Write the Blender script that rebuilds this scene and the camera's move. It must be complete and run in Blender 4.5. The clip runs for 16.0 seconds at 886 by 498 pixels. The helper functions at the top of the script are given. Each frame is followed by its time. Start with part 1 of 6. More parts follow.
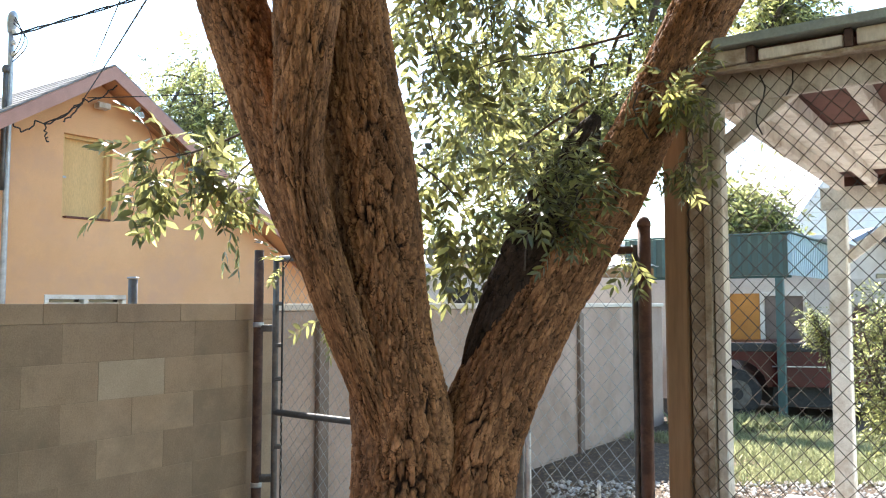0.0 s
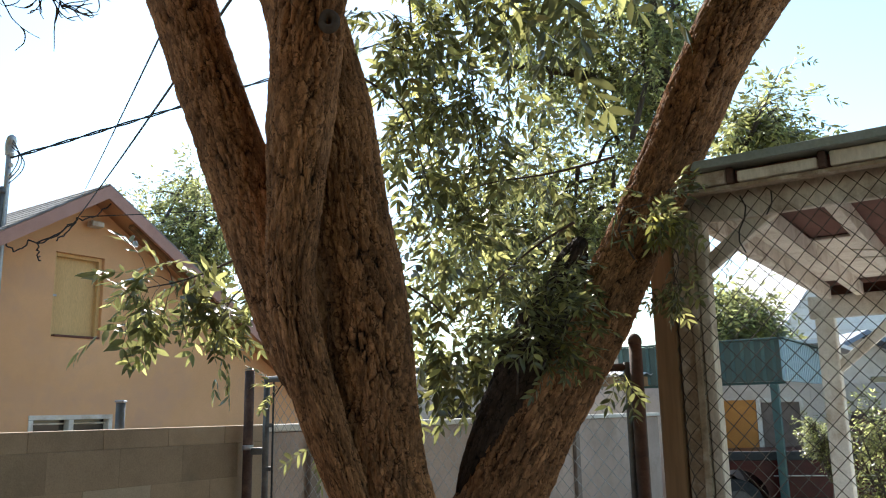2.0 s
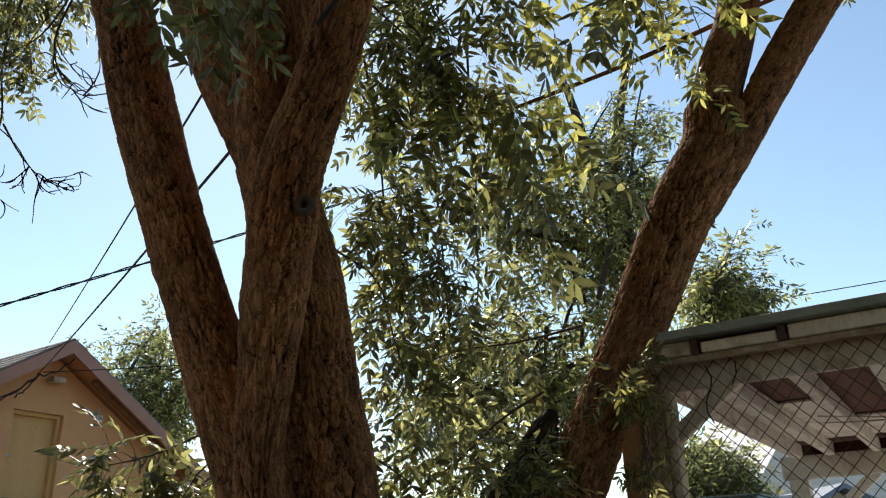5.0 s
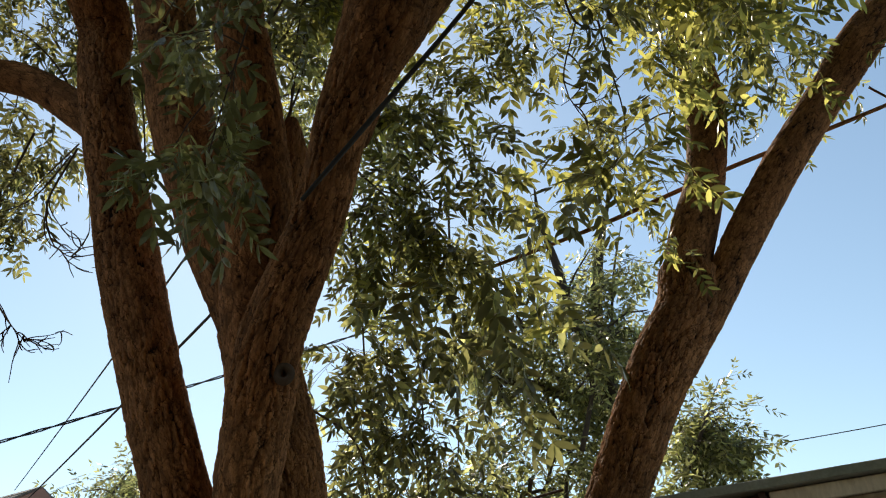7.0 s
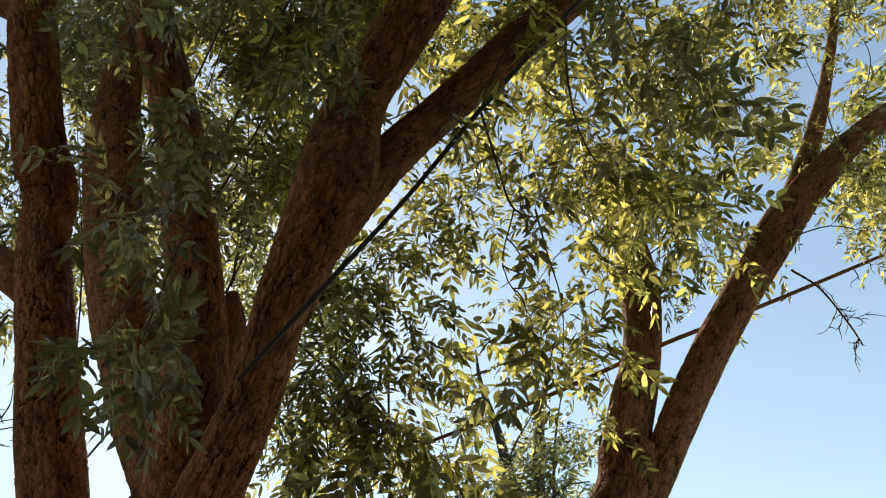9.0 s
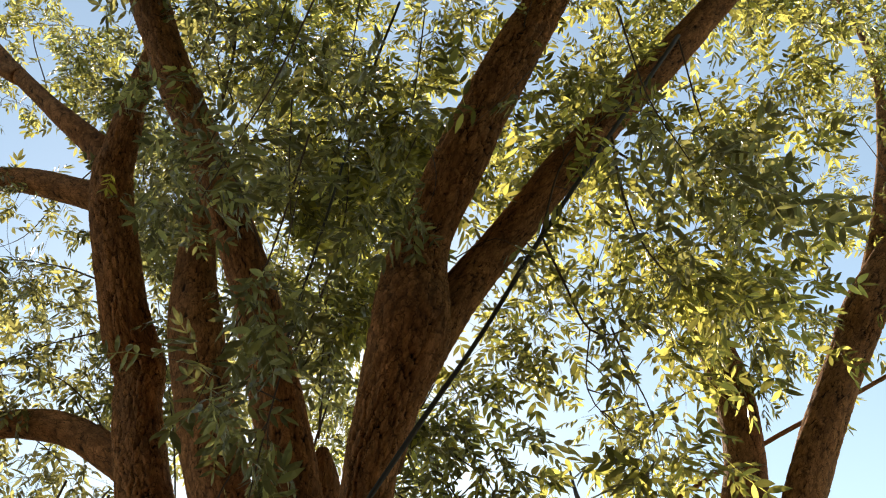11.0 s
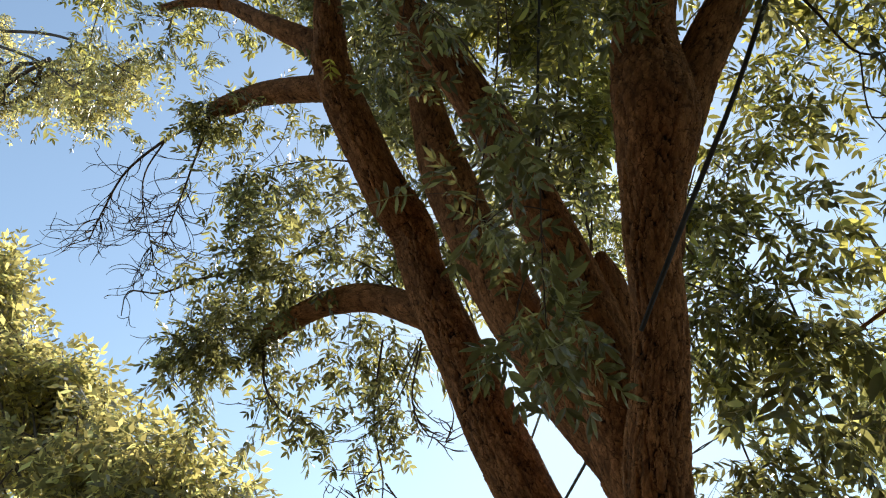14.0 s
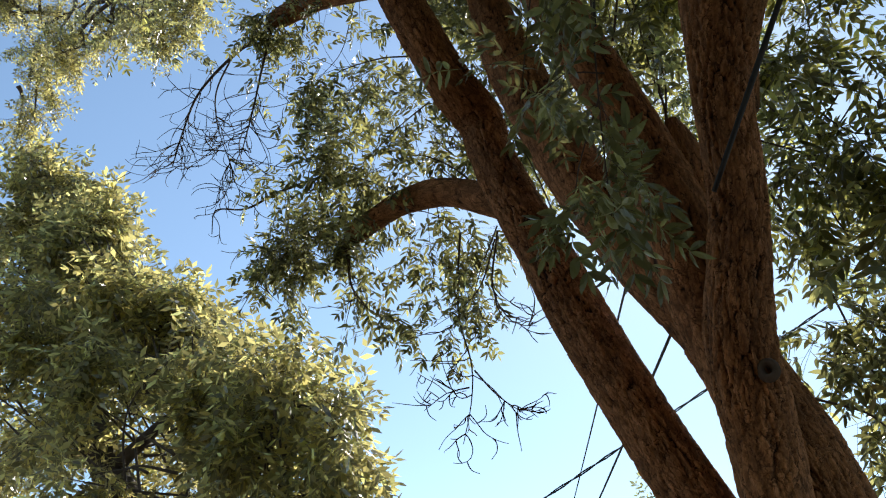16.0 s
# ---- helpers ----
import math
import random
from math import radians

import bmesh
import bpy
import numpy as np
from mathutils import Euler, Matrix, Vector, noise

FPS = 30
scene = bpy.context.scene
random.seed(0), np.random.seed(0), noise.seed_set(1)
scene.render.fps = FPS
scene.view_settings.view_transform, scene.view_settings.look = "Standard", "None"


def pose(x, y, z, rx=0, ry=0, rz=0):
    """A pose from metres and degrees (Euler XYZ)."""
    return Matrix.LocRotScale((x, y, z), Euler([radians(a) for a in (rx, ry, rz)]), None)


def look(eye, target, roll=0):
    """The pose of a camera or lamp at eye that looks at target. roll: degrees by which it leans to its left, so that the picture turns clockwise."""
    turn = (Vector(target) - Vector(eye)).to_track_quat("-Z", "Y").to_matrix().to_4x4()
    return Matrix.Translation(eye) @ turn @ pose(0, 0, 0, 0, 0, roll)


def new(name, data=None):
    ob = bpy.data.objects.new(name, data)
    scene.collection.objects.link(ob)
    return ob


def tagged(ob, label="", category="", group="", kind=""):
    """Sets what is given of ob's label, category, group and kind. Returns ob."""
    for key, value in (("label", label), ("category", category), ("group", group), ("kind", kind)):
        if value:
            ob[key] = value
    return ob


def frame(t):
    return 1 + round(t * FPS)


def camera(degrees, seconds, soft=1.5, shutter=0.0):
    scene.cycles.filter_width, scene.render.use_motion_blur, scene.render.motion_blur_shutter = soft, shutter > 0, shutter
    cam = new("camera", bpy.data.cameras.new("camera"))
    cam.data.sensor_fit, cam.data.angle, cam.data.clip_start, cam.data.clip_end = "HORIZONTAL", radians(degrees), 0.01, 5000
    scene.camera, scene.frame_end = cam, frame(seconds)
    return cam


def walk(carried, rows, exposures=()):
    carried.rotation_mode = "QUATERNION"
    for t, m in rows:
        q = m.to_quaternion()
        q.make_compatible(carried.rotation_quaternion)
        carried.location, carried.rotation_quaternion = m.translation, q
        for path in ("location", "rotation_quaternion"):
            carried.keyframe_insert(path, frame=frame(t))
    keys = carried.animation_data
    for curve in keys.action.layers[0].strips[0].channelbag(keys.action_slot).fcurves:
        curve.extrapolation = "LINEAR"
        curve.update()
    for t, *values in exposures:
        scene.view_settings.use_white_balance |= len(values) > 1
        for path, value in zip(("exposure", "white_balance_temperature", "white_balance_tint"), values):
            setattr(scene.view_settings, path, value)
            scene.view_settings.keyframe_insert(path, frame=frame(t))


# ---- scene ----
cam = camera(57.55, 16.0, soft=1.12)
PATH = [
    (0.0, 0.000, 0.000, 1.600, 0.00, 3.86, 0.05),
    (0.5, 0.003, -0.003, 1.616, 0.04, 5.63, 0.52),
    (1.0, 0.003, -0.007, 1.630, -0.17, 6.87, 0.78),
    (1.5, 0.001, -0.016, 1.642, -0.29, 9.18, 0.82),
    (2.0, 0.001, -0.028, 1.653, -0.49, 11.47, 1.13),
    (2.5, 0.002, -0.037, 1.663, -0.52, 12.84, 1.60),
    (3.0, 0.000, -0.048, 1.677, -0.84, 15.49, 1.55),
    (3.5, -0.002, -0.053, 1.685, -0.97, 16.84, 1.65),
    (4.0, -0.006, -0.058, 1.694, -1.89, 18.62, 1.44),
    (4.2, -0.007, -0.065, 1.699, -2.14, 19.45, 1.46),
    (6.3, 0.016, -0.153, 1.784, -2.66, 27.10, 2.07),
    (6.5, 0.014, -0.163, 1.789, -2.98, 28.54, 1.93),
    (7.0, 0.015, -0.186, 1.804, -3.63, 31.40, 2.04),
    (7.5, 0.016, -0.197, 1.821, -4.29, 33.58, 1.92),
    (8.0, 0.024, -0.214, 1.835, -6.36, 36.59, 2.67),
    (8.5, 0.019, -0.230, 1.850, -6.68, 39.23, 2.86),
    (9.0, 0.023, -0.255, 1.870, -7.57, 42.09, 3.45),
    (9.2, 0.024, -0.262, 1.873, -7.88, 44.21, 4.10),
    (11.3, -0.005, -0.336, 1.906, 3.75, 50.95, 5.19),
    (11.5, -0.009, -0.335, 1.902, 5.53, 50.62, 5.09),
    (12.0, -0.017, -0.323, 1.885, 11.26, 48.88, 5.08),
    (12.5, -0.016, -0.314, 1.871, 15.91, 47.06, 5.34),
    (13.0, -0.020, -0.292, 1.860, 19.71, 45.16, 5.22),
    (13.5, -0.030, -0.269, 1.856, 22.14, 43.17, 4.76),
    (14.0, -0.046, -0.253, 1.855, 24.61, 41.26, 4.25),
    (14.5, -0.010, -0.244, 1.845, 26.73, 39.04, 4.29),
    (15.0, 0.036, -0.218, 1.828, 29.41, 36.61, 4.01),
    (15.5, 0.036, -0.184, 1.817, 31.14, 35.87, 4.66),
    (16.0, 0.000, -0.158, 1.817, 32.98, 34.99, 4.47),
]
EXPOSURES = [(0, 2.16, 6400, 14), (1, 1.90, 6400, 13), (1.5, 1.58, 6400, 12), (2, 1.15, 6400, 11.4), (3, 0.68, 6650, 12), (4, 0.41, 6750, 13.2), (7, 0.25, 7350, 12.4), (9, 0.57, 8000, 13.4), (11, 0.92, 8700, 12.6), (12.5, 0.83, 8000, 12.5), (14, 0.58, 7300, 13), (15, 0.56, 6700, 13.6), (16, 0.42, 6600, 13.6)]

walk(cam, [(t, pose(x, y, z, 90 + pitch, roll, yaw)) for t, x, y, z, yaw, pitch, roll in PATH], EXPOSURES)

# ---- world and sun: clear sky, the sun ahead of the camera and a little to the left ----
SUN_ELEVATION, SUN_AZIMUTH = 41.4, -9.0
world = bpy.data.worlds.new("sky")
scene.world = world
world.use_nodes = True
wn = world.node_tree.nodes
sky = wn.new("ShaderNodeTexSky")
sky.sky_type = "NISHITA"
sky.sun_disc = False
sky.sun_elevation = radians(SUN_ELEVATION)
sky.sun_rotation = radians(SUN_AZIMUTH)
sky.air_density, sky.dust_density, sky.ozone_density = 1.1, 0.15, 0.8
tint = wn.new("ShaderNodeMix")
tint.data_type, tint.blend_type = "RGBA", "MULTIPLY"
tint.inputs[0].default_value = 1.0
tint.inputs[7].default_value = (0.91, 1.0, 0.97, 1.0)
world.node_tree.links.new(sky.outputs[0], tint.inputs[6])
world.node_tree.links.new(tint.outputs[2], wn["Background"].inputs[0])
wn["Background"].inputs[1].default_value = 0.15
sun = new("sun", bpy.data.lights.new("sun", "SUN"))
sun.data.energy, sun.data.angle, sun.data.color = 4.5, radians(0.53), (1.0, 0.95, 0.86)
sd = Vector((math.sin(radians(SUN_AZIMUTH)) * math.cos(radians(SUN_ELEVATION)), math.cos(radians(SUN_AZIMUTH)) * math.cos(radians(SUN_ELEVATION)), math.sin(radians(SUN_ELEVATION))))
sun.matrix_world = look(sd * 50, (0, 0, 0))


# ---- materials ----
def material(name, rough=0.8, metal=0.0):
    m = bpy.data.materials.new(name)
    m.use_nodes = True
    b = m.node_tree.nodes["Principled BSDF"]
    b.inputs["Roughness"].default_value, b.inputs["Metallic"].default_value = rough, metal
    return m, m.node_tree.nodes, m.node_tree.links, b


def noise_node(n, l, scale, detail=4.0, rough=0.6, stretch=None, vec="Object"):
    tc = n.new("ShaderNodeTexCoord")
    t = n.new("ShaderNodeTexNoise")
    t.inputs["Scale"].default_value, t.inputs["Detail"].default_value, t.inputs["Roughness"].default_value = scale, detail, rough
    if stretch:
        mp = n.new("ShaderNodeMapping")
        mp.inputs["Scale"].default_value = stretch
        l.new(tc.outputs[vec], mp.inputs[0])
        l.new(mp.outputs[0], t.inputs["Vector"])
    else:
        l.new(tc.outputs[vec], t.inputs["Vector"])
    return t


def ramp_node(n, l, source, stops):
    r = n.new("ShaderNodeValToRGB")
    while len(r.color_ramp.elements) < len(stops):
        r.color_ramp.elements.new(0.5)
    for e, (p, c) in zip(r.color_ramp.elements, stops):
        e.position, e.color = p, (*c, 1)
    l.new(source, r.inputs[0])
    return r


def mix_node(n, l, fac, a, b, blend="MIX"):
    x = n.new("ShaderNodeMix")
    x.data_type, x.blend_type = "RGBA", blend
    for sock, v in ((x.inputs[0], fac), (x.inputs[6], a), (x.inputs[7], b)):
        if isinstance(v, (int, float)):
            sock.default_value = v
        elif isinstance(v, tuple):
            sock.default_value = (*v, 1)
        else:
            l.new(v, sock)
    return x.outputs[2]


def bump_node(n, l, b, height, strength, distance=0.01):
    k = n.new("ShaderNodeBump")
    k.inputs["Strength"].default_value, k.inputs["Distance"].default_value = strength, distance
    l.new(height, k.inputs["Height"])
    l.new(k.outputs[0], b.inputs["Normal"])


def surface(name, low, high, scale=8.0, rough=0.8, metal=0.0, bump=0.3, fine=90.0, dist=0.004, stretch=None, stain=None, stain_scale=1.3, island=0.0):
    """Two scales of variation, fine relief, and stains of their own where a stain colour is given."""
    m, n, l, b = material(name, rough, metal)
    big = noise_node(n, l, scale, 5, 0.65, stretch)
    small = noise_node(n, l, fine, 3, 0.6, stretch)
    c = ramp_node(n, l, big.outputs[0], [(0.3, low), (0.7, high)]).outputs[0]
    g = ramp_node(n, l, small.outputs[0], [(0.25, (0.75, 0.75, 0.75)), (0.75, (1.15, 1.15, 1.15))]).outputs[0]
    c = mix_node(n, l, 0.7, c, g, "MULTIPLY")
    if stain:
        s = noise_node(n, l, stain_scale, 7, 0.7)
        f = ramp_node(n, l, s.outputs[0], [(0.5, (0, 0, 0)), (0.68, (1, 1, 1))]).outputs[0]
        c = mix_node(n, l, f, c, stain)
    if island:
        oi = n.new("ShaderNodeObjectInfo")
        v = ramp_node(n, l, oi.outputs["Random"], [(0.0, (1 - island,) * 3), (1.0, (1 + island,) * 3)]).outputs[0]
        c = mix_node(n, l, 1.0, c, v, "MULTIPLY")
    l.new(c, b.inputs["Base Color"])
    if bump:
        bump_node(n, l, b, small.outputs[0], bump, dist)
    return m


def leaf_material(name, dark, light, glow, yellow, share=0.5, gloss=0.26):
    """Leaves that let light through: most leaflets dark and thick, a few thin and bright, a spread that stands in for
    sun and shade.
    """
    m, n, l, b = material(name, 0.34)
    geo = n.new("ShaderNodeNewGeometry")
    own = geo.outputs["Random Per Island"]
    c = ramp_node(n, l, own, [(0.0, dark), (0.6, light), (0.95, light), (1.0, yellow)]).outputs[0]
    vein = noise_node(n, l, 60, 2)
    c = mix_node(n, l, 0.35, c, ramp_node(n, l, vein.outputs[0], [(0.3, (0.7, 0.7, 0.7)), (0.7, (1.2, 1.2, 1.2))]).outputs[0], "MULTIPLY")
    l.new(c, b.inputs["Base Color"])
    b.inputs["Specular IOR Level"].default_value = gloss
    tr = n.new("ShaderNodeBsdfTranslucent")
    g = ramp_node(n, l, own, [(0.0, tuple(v * 0.75 for v in glow)), (0.7, glow), (1.0, tuple(min(1, v * 1.35) for v in glow))]).outputs[0]
    l.new(g, tr.inputs["Color"])
    # how thin the leaflet is has nothing to do with its green
    mul = n.new("ShaderNodeMath")
    mul.operation = "MULTIPLY"
    mul.inputs[1].default_value = 37.0
    fract = n.new("ShaderNodeMath")
    fract.operation = "FRACT"
    l.new(own, mul.inputs[0])
    l.new(mul.outputs[0], fract.inputs[0])
    thin = ramp_node(n, l, fract.outputs[0], [(0.0, (share * 0.22,) * 3), (0.5, (share * 0.5,) * 3), (0.8, (share * 1.3,) * 3), (1.0, (min(0.8, share * 2.0),) * 3)]).outputs[0]
    ms = n.new("ShaderNodeMixShader")
    l.new(thin, ms.inputs[0])
    l.new(b.outputs[0], ms.inputs[1])
    l.new(tr.outputs[0], ms.inputs[2])
    l.new(ms.outputs[0], n["Material Output"].inputs[0])
    return m


def bark_material(name, furrow, plate, warm):
    """Bark: the cracks between the plates follow the relief of the mesh, grain and tone vary over it."""
    m, n, l, b = material(name, 0.9)
    at, gr, fl = (n.new("ShaderNodeAttribute") for _ in range(3))
    at.attribute_name, gr.attribute_name, fl.attribute_name = "relief", "grain", "flake"

    def noise_at(scale, stretch, detail, rough=0.6):
        mp = n.new("ShaderNodeMapping")
        mp.inputs["Scale"].default_value = (1, 1, stretch)
        l.new(gr.outputs["Vector"], mp.inputs[0])
        t = n.new("ShaderNodeTexNoise")
        t.inputs["Scale"].default_value, t.inputs["Detail"].default_value, t.inputs["Roughness"].default_value = scale, detail, rough
        l.new(mp.outputs[0], t.inputs["Vector"])
        return t.outputs[0]

    big, mid, fine = noise_at(6, 0.5, 4), noise_at(46, 0.5, 3), noise_at(150, 0.3, 4, 0.7)
    c = mix_node(n, l, 0.45, ramp_node(n, l, mid, [(0.30, plate), (0.70, warm)]).outputs[0], ramp_node(n, l, fl.outputs["Fac"], [(0.15, plate), (0.9, tuple(v * 1.35 for v in warm))]).outputs[0])
    c = mix_node(n, l, 0.8, c, ramp_node(n, l, big, [(0.3, (0.58, 0.57, 0.56)), (0.7, (1.22, 1.21, 1.19))]).outputs[0], "MULTIPLY")
    # furrows fade to near black: the shade inside them is put into the colour
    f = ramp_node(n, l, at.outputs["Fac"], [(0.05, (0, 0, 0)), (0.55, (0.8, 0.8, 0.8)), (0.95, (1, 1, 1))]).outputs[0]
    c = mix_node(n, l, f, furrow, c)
    g = ramp_node(n, l, fine, [(0.3, (0.60, 0.60, 0.60)), (0.7, (1.30, 1.30, 1.30))]).outputs[0]
    c = mix_node(n, l, 0.85, c, g, "MULTIPLY")
    # thin broken cracks between the flakes
    warp = n.new("ShaderNodeTexNoise")
    warp.inputs["Scale"].default_value, warp.inputs["Detail"].default_value = 70.0, 3.0
    l.new(gr.outputs["Vector"], warp.inputs["Vector"])
    shift = mix_node(n, l, 0.022, gr.outputs["Vector"], warp.outputs["Color"], "ADD")
    height = fine
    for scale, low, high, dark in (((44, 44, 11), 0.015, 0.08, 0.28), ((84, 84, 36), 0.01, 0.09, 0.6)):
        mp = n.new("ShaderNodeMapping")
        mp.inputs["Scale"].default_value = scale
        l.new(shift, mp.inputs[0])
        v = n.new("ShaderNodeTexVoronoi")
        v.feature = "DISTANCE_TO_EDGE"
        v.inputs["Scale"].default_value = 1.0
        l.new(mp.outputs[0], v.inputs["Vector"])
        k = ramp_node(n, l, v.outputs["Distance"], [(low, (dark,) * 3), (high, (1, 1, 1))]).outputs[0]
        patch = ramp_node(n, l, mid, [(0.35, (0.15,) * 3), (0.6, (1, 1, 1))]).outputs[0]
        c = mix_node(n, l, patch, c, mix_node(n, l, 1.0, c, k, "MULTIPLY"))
        height = mix_node(n, l, 0.6, height, k)
    l.new(c, b.inputs["Base Color"])
    b.inputs["Specular IOR Level"].default_value = 0.2
    bump_node(n, l, b, height, 1.0, 0.008)
    return m


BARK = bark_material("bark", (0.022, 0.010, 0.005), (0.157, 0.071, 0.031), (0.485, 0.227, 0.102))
# darker bark for the stub, with the shade on the stem's flank painted in
SHADED_BARK = bark_material("shaded_bark", (0.008, 0.005, 0.004), (0.030, 0.018, 0.012), (0.070, 0.043, 0.029))
BARK_FAR = surface("bark_far", (0.045, 0.033, 0.026), (0.095, 0.072, 0.057), 6, 0.9, bump=0.6)
TWIG = surface("twig_bark", (0.045, 0.031, 0.024), (0.095, 0.066, 0.05), 20, 0.9, bump=0.2)
LEAF = leaf_material("leaf", (0.028, 0.030, 0.010), (0.057, 0.058, 0.019), (0.64, 0.63, 0.23), (0.28, 0.20, 0.05), 0.33, 0.42)
# yellower copy of the leaf, also brighter to imitate the sunlit upper crown
LEAF_UPPER = leaf_material("yellow_lit_leaf", (0.026, 0.030, 0.009), (0.056, 0.060, 0.017), (0.74, 0.71, 0.19), (0.34, 0.22, 0.04), 0.43)
LEAF_FAR = leaf_material("leaf_far", (0.028, 0.034, 0.012), (0.058, 0.063, 0.024), (0.64, 0.66, 0.26), (0.28, 0.22, 0.07), 0.50, 0.25)
LEAF_WEST = leaf_material("olive_leaf", (0.016, 0.019, 0.008), (0.085, 0.085, 0.034), (0.86, 0.76, 0.28), (0.34, 0.27, 0.10), 0.60, 0.75)
# brighter leaf colour, with the sun on it painted in
LEAF_BRIGHT = leaf_material("yellow_sunlit_leaf", (0.22, 0.20, 0.03), (0.30, 0.26, 0.04), (0.95, 0.88, 0.16), (0.4, 0.3, 0.05), 0.6)
BLOCK = surface("concrete_block", (0.278, 0.20, 0.13), (0.385, 0.282, 0.188), 3, 0.92, bump=0.5, fine=140, dist=0.003, stain=(0.215, 0.165, 0.112), island=0.18)
PATCH = surface("patched_block", (0.38, 0.30, 0.21), (0.46, 0.37, 0.265), 3, 0.92, bump=0.4, fine=140, dist=0.002)
MORTAR = surface("mortar", (0.25, 0.19, 0.122), (0.34, 0.262, 0.172), 5, 0.95, bump=0.5)
CAP = surface("wall_cap", (0.55, 0.50, 0.43), (0.68, 0.62, 0.54), 4, 0.9, bump=0.4)
PLASTER = surface("grey_plaster", (0.34, 0.25, 0.20), (0.44, 0.33, 0.27), 1.2, 0.9, bump=0.4, fine=70, stain=(0.28, 0.205, 0.16))
STUCCO = surface("peach_stucco", (0.70, 0.385, 0.185), (0.79, 0.45, 0.23), 1.2, 0.92, bump=0.5, fine=160, stain=(0.62, 0.36, 0.21), stain_scale=0.8)
BOARD = surface("tan_board", (0.63, 0.40, 0.165), (0.74, 0.49, 0.22), 3, 0.8, stretch=(1, 1, 0.2), bump=0.1)
FASCIA = surface("red_brown_fascia", (0.40, 0.215, 0.165), (0.50, 0.275, 0.215), 4, 0.75, bump=0.2)
SHINGLE = surface("roof_shingle", (0.20, 0.18, 0.17), (0.34, 0.31, 0.29), 9, 0.85, bump=0.5, island=0.15)
WHITE = surface("white_paint", (0.62, 0.56, 0.48), (0.78, 0.73, 0.65), 3, 0.6, bump=0.25, stain=(0.42, 0.33, 0.24), stain_scale=3.5)
CLAPBOARD = surface("white_clapboard", (0.70, 0.68, 0.65), (0.82, 0.80, 0.77), 4, 0.7, bump=0.2)
PALE_BOARD = surface("pale_painted_board", (0.66, 0.60, 0.51), (0.84, 0.78, 0.69), 5, 0.75, bump=0.35, stretch=(1, 1, 0.25), stain=(0.46, 0.37, 0.28), stain_scale=4)
OLD_WHITE = surface("worn_white_wood", (0.60, 0.53, 0.44), (0.80, 0.74, 0.65), 5, 0.75, bump=0.4, stretch=(1, 1, 0.25), stain=(0.30, 0.22, 0.15), stain_scale=4)
WOOD = surface("weathered_wood", (0.18, 0.098, 0.045), (0.32, 0.185, 0.09), 10, 0.8, bump=0.5, stretch=(1, 1, 0.08), fine=60)
CHIPPED = surface("chipped_paint_wood", (0.20, 0.14, 0.085), (0.42, 0.33, 0.23), 16, 0.8, bump=0.5, stain=(0.60, 0.52, 0.42), stain_scale=7)
BROWN_STEEL = surface("brown_steel_strip", (0.14, 0.105, 0.085), (0.22, 0.17, 0.14), 8, 0.8, bump=0.2)
DARK_WOOD = surface("dark_plywood", (0.10, 0.035, 0.022), (0.16, 0.06, 0.04), 4, 0.8, bump=0.2)
RUST = surface("rusty_pipe", (0.05, 0.03, 0.025), (0.11, 0.06, 0.045), 14, 0.75, 0.3, bump=0.4, stain=(0.15, 0.085, 0.06), stain_scale=9)
STEEL = surface("galvanised_steel", (0.34, 0.34, 0.34), (0.52, 0.52, 0.52), 12, 0.5, 0.85, bump=0.1)
RUSTY_WIRE = surface("rusty_wire", (0.06, 0.045, 0.035), (0.12, 0.09, 0.07), 30, 0.7, 0.3, bump=0.1)
WIRE = surface("fence_wire", (0.20, 0.19, 0.175), (0.38, 0.365, 0.34), 30, 0.38, 0.55, bump=0.1)
DULL_STEEL = surface("dull_grey_steel", (0.09, 0.085, 0.08), (0.17, 0.16, 0.15), 14, 0.6, 0.6, bump=0.15)
CABLE = surface("black_cable", (0.018, 0.018, 0.018), (0.035, 0.035, 0.035), 20, 0.75, bump=0.1)
GREEN_METAL = surface("green_metal", (0.040, 0.085, 0.080), (0.068, 0.125, 0.118), 3, 0.5, bump=0.15, stain=(0.10, 0.16, 0.12), stain_scale=2)
DARK_GREEN = surface("dark_green_paint", (0.015, 0.045, 0.035), (0.03, 0.07, 0.055), 6, 0.6, bump=0.1)
DRIP_GREEN = surface("grey_green_drip_edge", (0.20, 0.23, 0.21), (0.30, 0.33, 0.31), 5, 0.6, 0.1, bump=0.1)
BEIGE = surface("beige_siding", (0.58, 0.50, 0.42), (0.70, 0.62, 0.53), 1.5, 0.85, bump=0.3, stain=(0.50, 0.42, 0.34))
ORANGE = surface("orange_board", (0.42, 0.17, 0.03), (0.55, 0.24, 0.05), 3, 0.7, bump=0.1)
RED_PAINT = surface("red_car_paint", (0.042, 0.005, 0.005), (0.062, 0.007, 0.006), 4, 0.35, bump=0.03, stain=(0.10, 0.015, 0.015))
RED_PAINT.node_tree.nodes["Principled BSDF"].inputs["Specular IOR Level"].default_value = 0.25
RUBBER = surface("tyre_rubber", (0.02, 0.02, 0.02), (0.04, 0.04, 0.04), 20, 0.85, bump=0.2)
CHROME = surface("wheel_metal", (0.40, 0.40, 0.40), (0.60, 0.60, 0.60), 10, 0.35, 0.9, bump=0.05)
DARK_GLASS = surface("dark_window_glass", (0.03, 0.028, 0.026), (0.05, 0.045, 0.04), 2, 0.08, bump=0.0)
PALE_ROOF = surface("pale_roof", (0.55, 0.55, 0.56), (0.70, 0.70, 0.70), 5, 0.7, bump=0.3)
BLUE_ROOF = surface("blue_grey_roof", (0.16, 0.20, 0.27), (0.22, 0.27, 0.35), 5, 0.7, bump=0.3)
